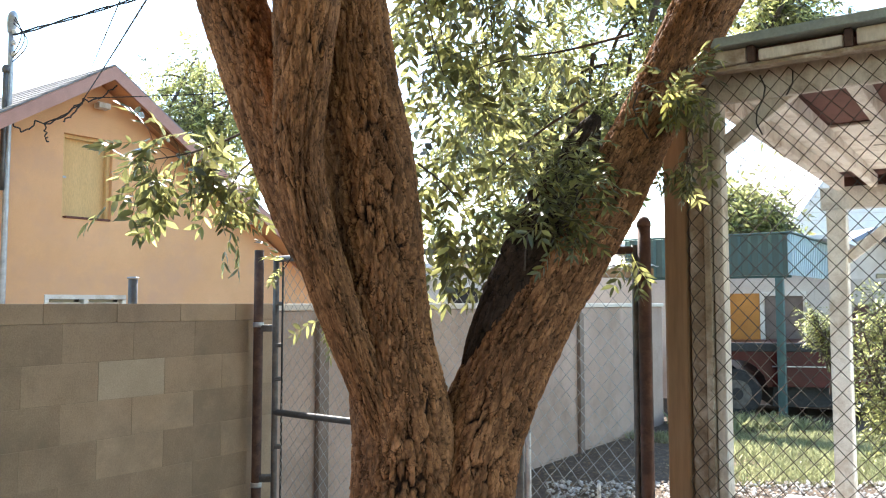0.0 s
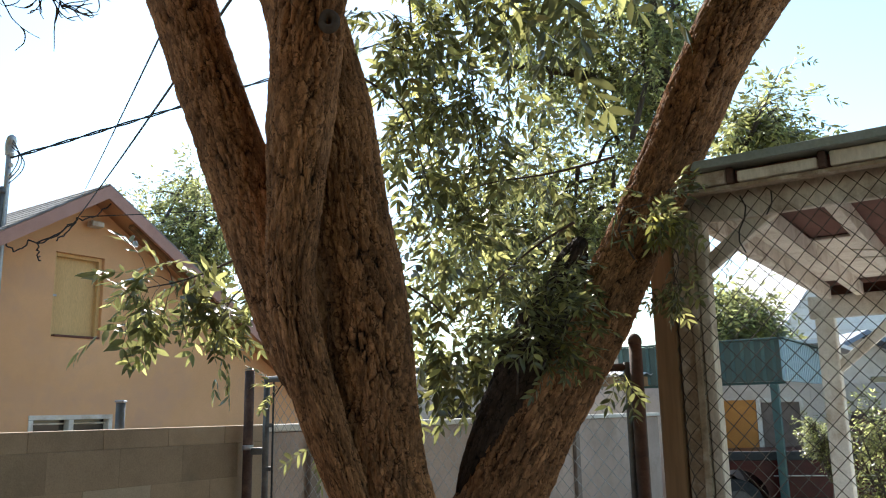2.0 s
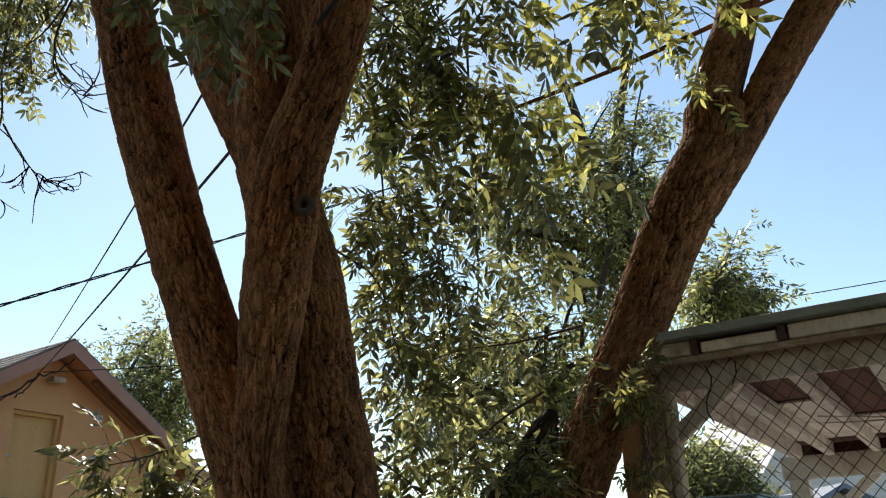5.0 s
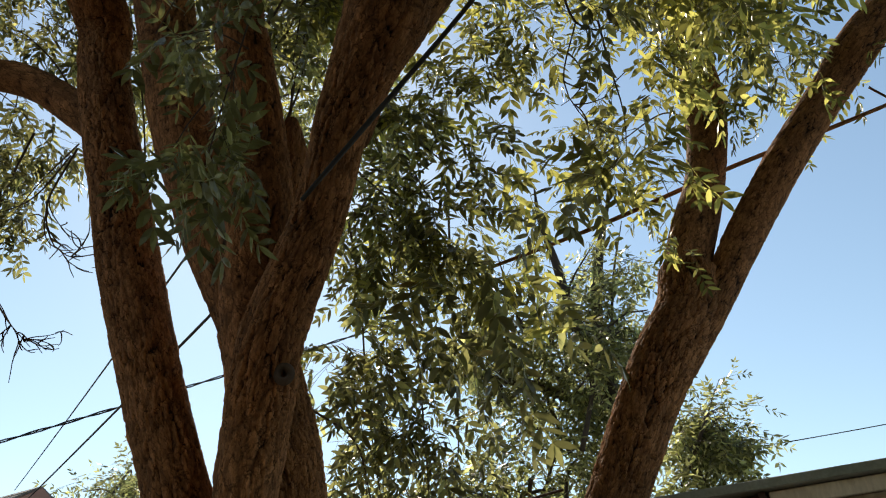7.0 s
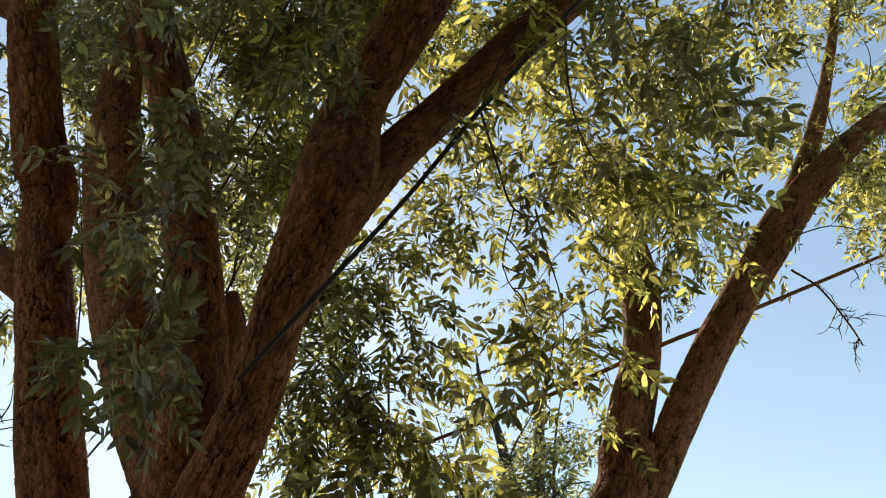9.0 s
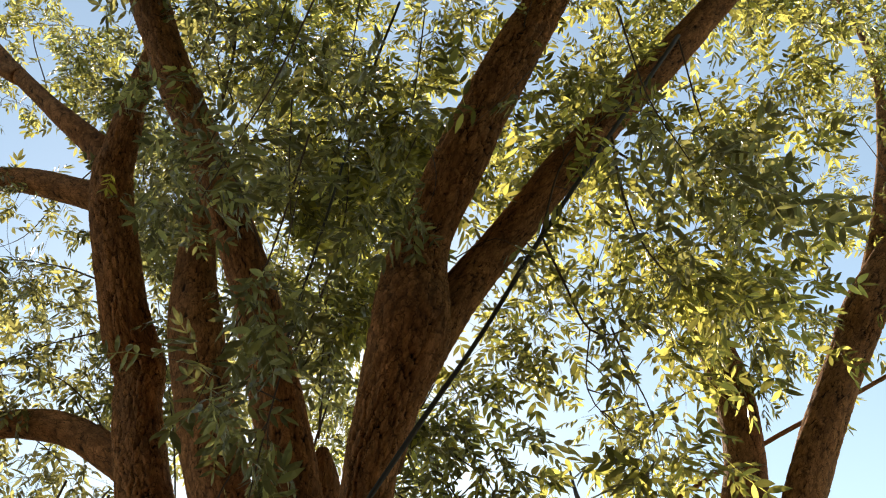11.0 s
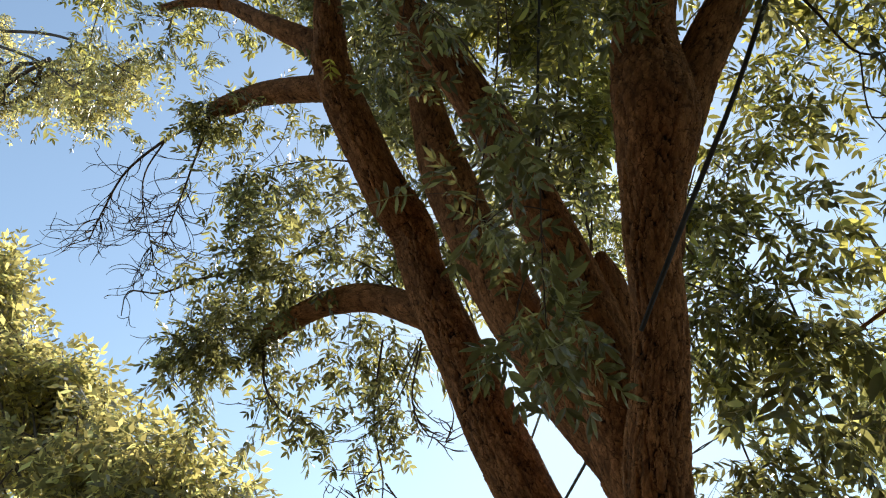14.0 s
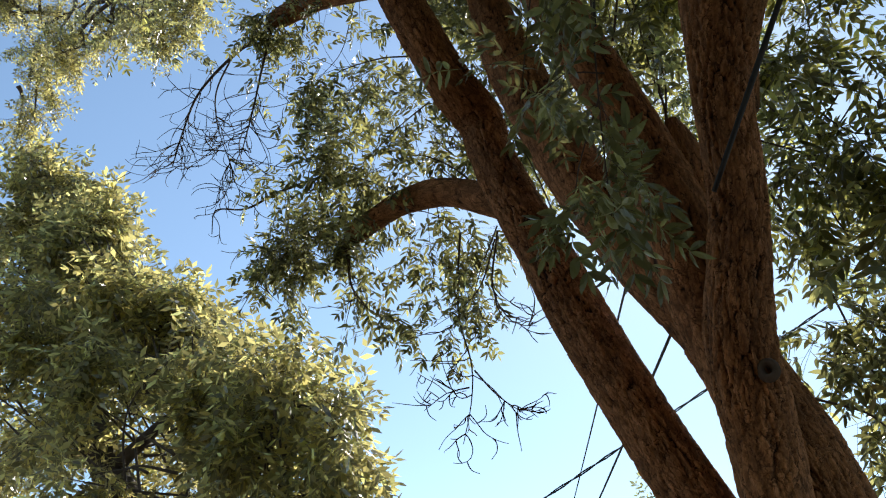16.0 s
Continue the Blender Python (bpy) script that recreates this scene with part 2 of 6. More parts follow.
LITTER = surface("dry_leaf", (0.14, 0.09, 0.05), (0.30, 0.21, 0.12), 12, 0.85, bump=0.1)
GRAVEL = surface("pale_gravel", (0.50, 0.47, 0.43), (0.70, 0.66, 0.61), 14, 0.9, bump=0.3)
GRASS = leaf_material("grass", (0.15, 0.165, 0.075), (0.29, 0.30, 0.16), (0.48, 0.50, 0.26), (0.46, 0.42, 0.28), 0.4)

GREEN_SHEET = leaf_material("green_fibreglass", (0.055, 0.083, 0.072), (0.07, 0.098, 0.086), (0.13, 0.20, 0.17), (0.07, 0.098, 0.086), 0.2)
BLUE_SHEET = leaf_material("pale_blue_fibreglass", (0.30, 0.44, 0.50), (0.36, 0.50, 0.56), (0.50, 0.74, 0.85), (0.36, 0.50, 0.56), 0.5)


# ---- mesh helpers ----
def mesh_object(name, verts, faces, mat, parent=None, label="", smooth=False):
    me = bpy.data.meshes.new(name)
    me.from_pydata(verts.tolist() if hasattr(verts, "tolist") else verts, [], faces.tolist() if hasattr(faces, "tolist") else faces)
    me.materials.append(mat)
    if smooth:
        me.polygons.foreach_set("use_smooth", [True] * len(me.polygons))
    me.update()
    ob = new(name, me)
    ob.parent = parent
    if label:
        ob["label"] = label
    return ob


def tri_object(name, verts, tris, mat, parent=None, smooth=False):
    """A large mesh of triangles from arrays."""
    me = bpy.data.meshes.new(name)
    nv, nf = len(verts), len(tris)
    me.vertices.add(nv)
    me.vertices.foreach_set("co", np.asarray(verts, dtype=np.float32).ravel())
    me.loops.add(nf * 3)
    me.loops.foreach_set("vertex_index", np.asarray(tris, dtype=np.int32).ravel())
    me.polygons.add(nf)
    me.polygons.foreach_set("loop_start", np.arange(0, nf * 3, 3, dtype=np.int32))
    me.polygons.foreach_set("loop_total", np.full(nf, 3, dtype=np.int32))
    me.materials.append(mat)
    if smooth:
        me.polygons.foreach_set("use_smooth", np.ones(nf, dtype=bool))
    me.update()
    me.validate()
    ob = new(name, me)
    ob.parent = parent
    return ob


def part(name, bm, mat, parent=None, label="", smooth=False):
    me = bpy.data.meshes.new(name)
    bm.to_mesh(me)
    bm.free()
    me.materials.append(mat)
    if smooth:
        me.polygons.foreach_set("use_smooth", [True] * len(me.polygons))
    ob = new(name, me)
    ob.parent = parent
    if label:
        ob["label"] = label
    return ob


def boxes(frame_m, items, bevel=0.004):
    """A bmesh of boxes, each (lo, hi) in the local axes of frame_m."""
    bm = bmesh.new()
    for lo, hi in items:
        lo, hi = Vector(lo), Vector(hi)
        r = bmesh.ops.create_cube(bm, size=1.0, matrix=frame_m @ Matrix.Translation((lo + hi) / 2) @ Matrix.Diagonal((*(hi - lo), 1)))
    if bevel:
        bmesh.ops.bevel(bm, geom=bm.edges[:], offset=bevel, segments=1, affect="EDGES", clamp_overlap=True)
    return bm


def beam(frame_m, a, b, width, height, bevel=0.004):
    """A bmesh of one straight timber from a to b in the local axes of frame_m."""
    a, b = Vector(a), Vector(b)
    q = (b - a).to_track_quat("X", "Z").to_matrix().to_4x4()
    bm = bmesh.new()
    bmesh.ops.create_cube(bm, size=1.0, matrix=frame_m @ Matrix.Translation((a + b) / 2) @ q @ Matrix.Diagonal(((b - a).length, width, height, 1)))
    if bevel:
        bmesh.ops.bevel(bm, geom=bm.edges[:], offset=bevel, segments=1, affect="EDGES")
    return bm


def smooth_path(points, step):
    """Control points (x, y, z, r) rounded off (Catmull-Rom) and set at even steps."""
    c = np.array(points, float)
    c = np.vstack([2 * c[0] - c[1], c, 2 * c[-1] - c[-2]])
    out = []
    for i in range(1, len(c) - 2):
        k = max(2, int(np.linalg.norm(c[i + 1, :3] - c[i, :3]) / step))
        u = np.linspace(0, 1, k, endpoint=False)[:, None]
        out.append(0.5 * (2 * c[i] + (c[i + 1] - c[i - 1]) * u + (2 * c[i - 1] - 5 * c[i] + 4 * c[i + 1] - c[i + 2]) * u ** 2 + (3 * c[i] - c[i - 1] - 3 * c[i + 1] + c[i + 2]) * u ** 3))
    out.append(c[-2][None])
    o = np.vstack(out)
    o[:, 3] = np.maximum(o[:, 3], 0.0012)
    return o


def path_axes(p):
    t = np.gradient(p[:, :3], axis=0)
    t /= np.linalg.norm(t, axis=1)[:, None] + 1e-9
    n = np.zeros_like(t)
    ref = np.array([1.0, 0, 0]) if abs(t[0, 0]) < 0.8 else np.array([0, 1.0, 0])
    n[0] = ref - t[0] * ref.dot(t[0])
    n[0] /= np.linalg.norm(n[0])
    for i in range(1, len(t)):
        v = n[i - 1] - t[i] * n[i - 1].dot(t[i])
        n[i] = v / (np.linalg.norm(v) + 1e-9)
    return t, n, np.cross(t, n)


def tube_arrays(points, sides, step):
    p = smooth_path(points, step)
    t, n, b = path_axes(p)
    a = np.linspace(0, 2 * np.pi, sides, endpoint=False)
    ring = n[:, None] * np.cos(a)[None, :, None] + b[:, None] * np.sin(a)[None, :, None]
    v = (p[:, None, :3] + ring * p[:, None, 3:4]).reshape(-1, 3)
    m = len(p)
    i, j = np.meshgrid(np.arange(m - 1), np.arange(sides), indexing="ij")
    k = (j + 1) % sides
    q = np.stack([i * sides + j, i * sides + k, (i + 1) * sides + k, (i + 1) * sides + j], -1).reshape(-1, 4)
    return p, ring, v, q


def tube(name, points, mat, parent=None, sides=10, step=0.05, label="", caps=True):
    p, ring, v, q = tube_arrays(points, sides, step)
    f = q.tolist()
    if caps:
        f += [list(range(sides))[::-1], list(range(len(v) - sides, len(v)))]
    return mesh_object(name, v, f, mat, parent, label, smooth=True)


class Wires:
    """Many thin tubes gathered into one mesh."""

    def __init__(self):
        self.v, self.f, self.n = [], [], 0

    def add(self, pts, radii, sides=3):
        p = np.array(pts, float)
        t, n, b = path_axes(p)
        a = np.linspace(0, 2 * np.pi, sides, endpoint=False)
        ring = n[:, None] * np.cos(a)[None, :, None] + b[:, None] * np.sin(a)[None, :, None]
        v = (p[:, None] + ring * np.broadcast_to(np.asarray(radii, float), (len(p),))[:, None, None]).reshape(-1, 3)
        i, j = np.meshgrid(np.arange(len(p) - 1), np.arange(sides), indexing="ij")
        k = (j + 1) % sides
        q = np.stack([i * sides + j, i * sides + k, (i + 1) * sides + k, (i + 1) * sides + j], -1).reshape(-1, 4) + self.n
        self.v.append(v)
        self.f.append(np.concatenate([q[:, [0, 1, 2]], q[:, [0, 2, 3]]]))
        self.n += len(v)

    def build(self, name, mat, parent=None, label=""):
        ob = tri_object(name, np.vstack(self.v), np.vstack(self.f), mat, parent, smooth=True)
        if label:
            ob["label"] = label
        return ob


# ---- trees ----
def cell_edges(p):
    """For points p (n, 3) among random cells: distance to the border (0 in the furrow), and a number of its own for each cell."""
    base = np.floor(p)
    d1, d2, own = np.full(len(p), 9.0), np.full(len(p), 9.0), np.zeros(len(p))
    for dx in (-1, 0, 1):
        for dy in (-1, 0, 1):
            for dz in (-1, 0, 1):
                c = base + (dx, dy, dz)
                h = np.sin(c @ np.array([[127.1, 269.5, 113.5], [311.7, 183.3, 271.9], [74.7, 246.1, 124.6]])) * 43758.5453
                h = h - np.floor(h)
                d = np.linalg.norm(c + h - p, axis=1)
                near = d < d1
                d2 = np.where(near, d1, np.minimum(d2, d))
                own = np.where(near, h[:, 0], own)
                d1 = np.minimum(d1, d)
    return d2 - d1, own


def lattice(p):
    """Smooth random values from -1 to 1 at points p (n, 3)."""
    base = np.floor(p)
    f = p - base
    f = f * f * (3 - 2 * f)
    total = np.zeros(len(p))
    for dx in (0, 1):
        for dy in (0, 1):
            for dz in (0, 1):
                h = np.sin((base + (dx, dy, dz)) @ np.array([157.31, 113.97, 271.13])) * 43758.5453
                w = (f[:, 0] if dx else 1 - f[:, 0]) * (f[:, 1] if dy else 1 - f[:, 1]) * (f[:, 2] if dz else 1 - f[:, 2])
                total += w * (h - np.floor(h))
    return total * 2 - 1


def wave(p, k):
    """Cheap smooth noise from sines."""
    return (np.sin(p[:, 0] * k + 1.3 * np.sin(p[:, 2] * k * 0.7)) + np.sin(p[:, 1] * k * 1.1 + 1.7 * np.sin(p[:, 0] * k * 0.6 + 2)) + np.sin(p[:, 2] * k * 0.9 + 1.1 * np.sin(p[:, 1] * k * 0.8 + 4))) / 3


def bark_limb(name, points, parent, sides=96, step=0.012, depth=0.012, label="", mat=None):
    """A limb with furrowed bark in its shape."""
    if sides < 140:
        sides, step = int(sides * 0.85), step * 1.2
    p, ring, v, q = tube_arrays(points, sides, step)
    s = np.concatenate([[0], np.cumsum(np.linalg.norm(np.diff(p[:, :3], axis=0), axis=1))])
    r = p[:, 3]
    ringf = ring.reshape(-1, 3)
    # furrows long in the direction of growth, broken across into plates
    a = np.linspace(0, 2 * np.pi, sides, endpoint=False)
    mean = max(0.03, float(np.median(r)))
    c = np.stack([np.broadcast_to(np.cos(a) * mean, (len(p), sides)), np.broadcast_to(np.sin(a) * mean, (len(p), sides)), np.broadcast_to(s[:, None], (len(p), sides))], -1).reshape(-1, 3)
    c[:, 0] += 3.7 * len(points)
    bend = np.stack([lattice(c * (26, 26, 13)), lattice(c * (26, 26, 13) + 17), lattice(c * (18, 18, 9) + 41)], 1)
    rough = np.stack([lattice(c * (85, 85, 60) + 3), lattice(c * (85, 85, 60) + 29), lattice(c * (70, 70, 50) + 61)], 1)
    # long plates with deep furrows between them, each plate split into thin flakes
    e, own = cell_edges((c + bend * (0.007, 0.007, 0.035) + rough * (0.004, 0.004, 0.008)) * (33, 33, 7.5))
    e2, own2 = cell_edges((c + bend * (0.008, 0.008, 0.012) + rough * (0.004, 0.004, 0.005) + 7.3) * (62, 62, 17))
    open_part = np.clip(0.62 + 0.85 * lattice(c * (24, 24, 9) + 5), 0.15, 1)
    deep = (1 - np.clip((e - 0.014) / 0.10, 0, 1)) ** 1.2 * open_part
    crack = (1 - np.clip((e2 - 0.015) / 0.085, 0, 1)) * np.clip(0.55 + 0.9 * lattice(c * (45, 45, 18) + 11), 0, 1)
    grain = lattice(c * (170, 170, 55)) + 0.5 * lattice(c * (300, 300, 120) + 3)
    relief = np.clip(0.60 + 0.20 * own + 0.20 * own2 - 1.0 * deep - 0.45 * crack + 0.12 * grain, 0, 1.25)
    # tone darkens furrows and cracks, standing in for shade the relief is too coarse for
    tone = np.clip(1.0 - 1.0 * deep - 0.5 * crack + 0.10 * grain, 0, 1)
    scale = np.repeat(np.minimum(1.0, r / 0.08), sides)
    lump = wave(v, 9) * 0.10 + wave(v, 23) * 0.035
    v = v + ringf * ((relief - 0.6) * depth * scale + lump * np.repeat(r, sides) * 0.6)[:, None]
    f = q.tolist() + [list(range(sides))[::-1], list(range(len(v) - sides, len(v)))]
    ob = mesh_object(name, v, f, mat or BARK, parent, label, smooth=True)
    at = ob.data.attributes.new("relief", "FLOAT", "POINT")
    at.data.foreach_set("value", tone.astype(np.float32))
    at = ob.data.attributes.new("flake", "FLOAT", "POINT")
    at.data.foreach_set("value", np.clip(own2 * 0.75 + own * 0.25 + 0.15 * grain, 0, 1).astype(np.float32))
    at = ob.data.attributes.new("grain", "FLOAT_VECTOR", "POINT")
    at.data.foreach_set("vector", c.astype(np.float32).ravel())
    return ob


rng = np.random.default_rng(7)


def unit(v):
    return v / (np.linalg.norm(v) + 1e-9)


def leaf_shapes(pairs, rich, count, seed):
    """Feather leaves of unit length along x: narrow pointed leaflets in pairs and one at the tip."""
    g = np.random.default_rng(seed)
    out = []
    for _ in range(count):
        v, f = [], []
        curl = g.uniform(0.05, 0.3)
        stem = lambda u: np.array([u, 0.06 * math.sin(u * 3), -curl * u * u])
        nodes = [(0.22 + 0.70 * i / max(1, pairs - 1), side) for i in range(pairs) for side in (-1, 1)] + [(0.95, 0)]
        for u, side in nodes:
            o = stem(u)
            ang = side * radians(g.uniform(42, 68)) if side else g.uniform(-0.2, 0.2)
            length = g.uniform(0.33, 0.46) * (1.1 - 0.35 * abs(u - 0.65))
            wid = length * g.uniform(0.134, 0.186)
            d = np.array([math.cos(ang), math.sin(ang), g.uniform(-0.55, 0.05)])
            d = unit(d)
            w = unit(np.cross(np.array([0, 0, 1.0]), d) + g.normal(0, 0.35, 3))
            nrm = np.cross(d, w)
            sick = side * g.uniform(0.02, 0.10) * length
            k = len(v)
            if rich:
                v += [o, o + d * length * 0.46 - nrm * wid * 0.55]
                for along_leaf, broad, bent in ((0.17, 0.72, 0.0), (0.40, 1.0, 0.15), (0.66, 0.80, 0.6), (0.86, 0.36, 1.2)):
                    m = o + d * length * along_leaf - w * sick * bent - nrm * wid * 0.5 * along_leaf * along_leaf
                    v += [m + w * wid * broad, m - w * wid * broad]
                v += [o + d * length - w * sick * 1.6 - nrm * wid * 0.8]
                f += [(k, k + 1, k + 2), (k, k + 3, k + 1), (k + 2, k + 1, k + 4), (k + 3, k + 5, k + 1), (k + 4, k + 1, k + 6), (k + 5, k + 7, k + 1), (k + 1, k + 7, k + 6),
                      (k + 6, k + 7, k + 9), (k + 6, k + 9, k + 8), (k + 8, k + 9, k + 10)]
            else:
                v += [o, o + d * length * 0.45 + w * wid * 1.2, o + d * length * 0.45 - w * wid * 1.2, o + d * length]
                f += [(k, k + 2, k + 1), (k + 1, k + 2, k + 3)]
        k = len(v)
        for u in (0.0, 0.5, 0.95):
            v += [stem(u) + (0, 0.007, 0), stem(u) - (0, 0.007, 0)]
        f += [(k, k + 1, k + 3), (k, k + 3, k + 2), (k + 2, k + 3, k + 5), (k + 2, k + 5, k + 4)]
        out.append((np.array(v), np.array(f)))
    return out


NEAR_SHAPES = leaf_shapes(4, True, 8, 3)
FAR_SHAPES = leaf_shapes(3, False, 6, 4)


class Crown:
    """Collects the leaves and twigs of one tree, then builds them."""

    def __init__(self, shapes, size, seed):
        self.shapes, self.size, self.leaves, self.twigs = shapes, size, [], Wires()
        self.g = np.random.default_rng(seed)

    def leaf(self, o, d, size=None):
        g = self.g
        d = unit(d)
        up = unit(np.array([0, 0, 1.0]) + g.normal(0, 0.45, 3))
        y = unit(np.cross(up, d))
        self.leaves.append((o, d, y, np.cross(d, y), (size or self.size) * g.uniform(0.7, 1.2), int(g.integers(len(self.shapes)))))

    def twig(self, o, d, length, r, droop, gap, bare=0.25, leafy=True, kids=0, size=None):
        g = self.g
        n = 6
        p, pts = np.array(o, float), [np.array(o, float)]
        d = unit(np.array(d, float))
        if not leafy:
            n = 9
            curl = np.cross(d, unit(g.normal(0, 1, 3))) * g.uniform(0.05, 0.32)
        for i in range(n):
            if leafy:
                d = unit(d + g.normal(0, 0.24, 3) + np.array([0, 0, -droop / n]))
            else:
                curl = curl * 0.92 + g.normal(0, 0.09, 3)
                d = unit(d + curl + np.array([0, 0, (-1.4 * droop if i < 4 else 1.2 * droop) / n]))
            p = p + d * length / n
            pts.append(p)
        self.twigs.add(pts[::2], np.linspace(r, max(0.0011, r * 0.3), n // 2 + 1)) if leafy else self.twigs.add(pts, np.linspace(max(r, 0.0036), 0.0017, n + 1))
        P = np.array(pts)
        if leafy:
            for u in np.arange(bare, 1.0, gap / length):
                i = min(n - 1, int(u * n))
                a = P[i] + (P[i + 1] - P[i]) * (u * n - i)
                t = unit(P[i + 1] - P[i])
                side = unit(g.normal(0, 1, 3))
                self.leaf(a, t * 0.6 + side * 0.9 + np.array([0, 0, -0.35]), size)
            self.leaf(P[-1], unit(P[-1] - P[-2]) + np.array([0, 0, -0.2]), size)
        for _ in range(kids):
            i = int(g.integers(1, n))
            self.twig(P[i], unit(P[i + 1] - P[i]) * 0.7 + g.normal(0, 0.6, 3), length * g.uniform(0.35, 0.6), r * 0.55, droop, gap, bare, leafy, 0, size)
        return P

    def spray(self, points, twigs, length, droop=0.6, gap=0.10, start=0.15, spread=1.0, leafy=True, kids=0, lift=0.0, size=None):
        """Twigs along a branch given by control points."""
        g = self.g
        p = smooth_path(points, 0.04)
        t, n, b = path_axes(p)
        for _ in range(twigs):
            u = start + (1 - start) * math.sqrt(g.uniform(0, 1))
            i = min(len(p) - 1, int(u * (len(p) - 1)))
            a = g.uniform(0, 2 * math.pi)
            d = t[i] * (1 - 0.45 * spread) + (n[i] * math.cos(a) + b[i] * math.sin(a)) * spread + np.array([0, 0, lift])
            self.twig(p[i, :3], d, length * g.uniform(0.55, 1.2), min(p[i, 3] * 0.5, 0.006), droop, gap, leafy=leafy, kids=kids, size=size)

    def arrays(self, rows):
        vs, fs, n = [], [], 0
        for k, (sv, sf) in enumerate(self.shapes):
            sel = [q for q in rows if q[5] == k]
            if not sel:
                continue
            o, x, y, z = (np.array([q[i] for q in sel]) for i in range(4))
            s = np.array([q[4] for q in sel])
            basis = np.stack([x, y, z], 1) * s[:, None, None]
            v = np.einsum("vi,nij->nvj", sv, basis) + o[:, None]
            f = sf[None] + (np.arange(len(sel)) * len(sv))[:, None, None] + n
            vs.append(v.reshape(-1, 3))
            fs.append(f.reshape(-1, 3))
            n += len(sel) * len(sv)
        return np.vstack(vs), np.vstack(fs)

    def build(self, parent, leaf_mat, singles=0, label="", upper_mat=None):
        rows = self.leaves
        if singles:
            # the leaves that hang nearest the yard side are parts of their own
            near = sorted(range(len(rows)), key=lambda i: float(np.linalg.norm(rows[i][0] - np.array([0.0, 0.6, 3.2]))))[:singles]
            taken = set(near)
            shared = []
            for v, f in self.shapes:
                me = bpy.data.meshes.new("leaf")
                me.from_pydata(v.tolist(), [], f.tolist())
                me.materials.append(leaf_mat)
                shared.append(me)
            for i in near:
                o, x, y, z, s, k = rows[i]
                ob = new("leaf", shared[k])
                ob.parent = parent
                ob.matrix_basis = Matrix(((x[0] * s, y[0] * s, z[0] * s, o[0]), (x[1] * s, y[1] * s, z[1] * s, o[1]), (x[2] * s, y[2] * s, z[2] * s, o[2]), (0, 0, 0, 1)))
            rows = [q for i, q in enumerate(rows) if i not in taken]
        if upper_mat:
            # brighter copy starts lower in the east, higher in the west, imitating the light
            lit_from = self.g.uniform(3.2, 5.2, len(rows)) - np.array([1.1 if q[0][0] > 0.75 else -4.0 if q[0][0] < -0.9 else -1.6 if q[0][0] < -0.3 else 0.0 for q in rows])
            high = [q for q, z in zip(rows, lit_from) if q[0][2] > z]
            rows = [q for q, z in zip(rows, lit_from) if q[0][2] <= z]
            v, f = self.arrays(high)
            tagged(tri_object("crown", v, f, upper_mat, parent), "yellow-green leaves high in the crown", kind="stuff")
        v, f = self.arrays(rows)
        ob = tagged(tri_object("crown", v, f, leaf_mat, parent), label, kind="stuff")
        if self.twigs.v:
            tagged(self.twigs.build("twig_mass", TWIG, parent), kind="stuff")
        return ob


# ---- the main tree ----
tree = tagged(new("tree"), "large multi-stemmed tree with furrowed brown bark and feather leaves", "tree")
STEM_CENTRE = [(-0.060, 2.660, 0.000, 0.270), (-0.130, 2.630, 0.500, 0.180), (-0.124, 2.613, 1.126, 0.160), (-0.175, 2.598, 1.487, 0.143), (-0.204, 2.600, 1.760, 0.137), (-0.231, 2.602, 2.030, 0.140), (-0.282, 2.581, 2.300, 0.135), (-0.328, 2.562, 2.600, 0.132), (-0.387, 2.526, 2.850, 0.132), (-0.453, 2.484, 3.100, 0.128)]
LIMB_WEST = [(-0.075, 2.690, 1.180, 0.050), (-0.185, 2.645, 1.467, 0.068), (-0.409, 2.631, 1.818, 0.104), (-0.559, 2.654, 2.198, 0.116), (-0.720, 2.670, 2.635, 0.112), (-0.892, 2.680, 3.119, 0.115), (-1.031, 2.706, 3.554, 0.120), (-1.279, 2.688, 4.461, 0.112), (-1.331, 2.678, 4.778, 0.123), (-1.412, 2.471, 5.040, 0.117), (-1.563, 2.252, 5.755, 0.116), (-1.564, 2.157, 6.124, 0.094), (-1.539, 2.054, 6.734, 0.066), (-1.482, 1.953, 7.593, 0.037)]
LIMB_A = [(-0.369, 2.497, 2.800, 0.105), (-0.451, 2.455, 3.070, 0.112), (-0.699, 2.432, 3.643, 0.121), (-0.880, 2.453, 4.246, 0.132), (-1.030, 2.445, 4.959, 0.124), (-1.065, 2.355, 5.499, 0.085), (-1.082, 2.254, 6.242, 0.047)]
LIMB_B = [(-0.398, 2.500, 2.800, 0.121), (-0.420, 2.421, 3.070, 0.134), (-0.432, 2.281, 3.409, 0.138), (-0.472, 2.202, 3.733, 0.122), (-0.497, 2.125, 3.962, 0.099), (-0.629, 1.919, 4.549, 0.096), (-0.794, 1.683, 5.008, 0.087), (-1.098, 1.488, 5.857, 0.094), (-1.406, 1.324, 6.916, 0.105), (-1.949, 1.203, 9.162, 0.111)]
LIMB_C = [(-0.129, 2.546, 1.100, 0.061), (-0.229, 2.505, 1.350, 0.064), (-0.342, 2.450, 1.650, 0.065), (-0.428, 2.407, 2.000, 0.072), (-0.418, 2.381, 2.350, 0.087), (-0.395, 2.355, 2.670, 0.106), (-0.342, 2.225, 2.953, 0.105), (-0.208, 2.099, 3.326, 0.089), (-0.117, 1.978, 3.703, 0.098), (0.023, 1.846, 4.070, 0.148), (0.097, 1.779, 4.485, 0.120), (0.312, 1.591, 4.872, 0.111), (0.583, 1.422, 5.363, 0.113), (0.966, 1.282, 6.053, 0.097), (1.482, 1.161, 7.076, 0.075)]
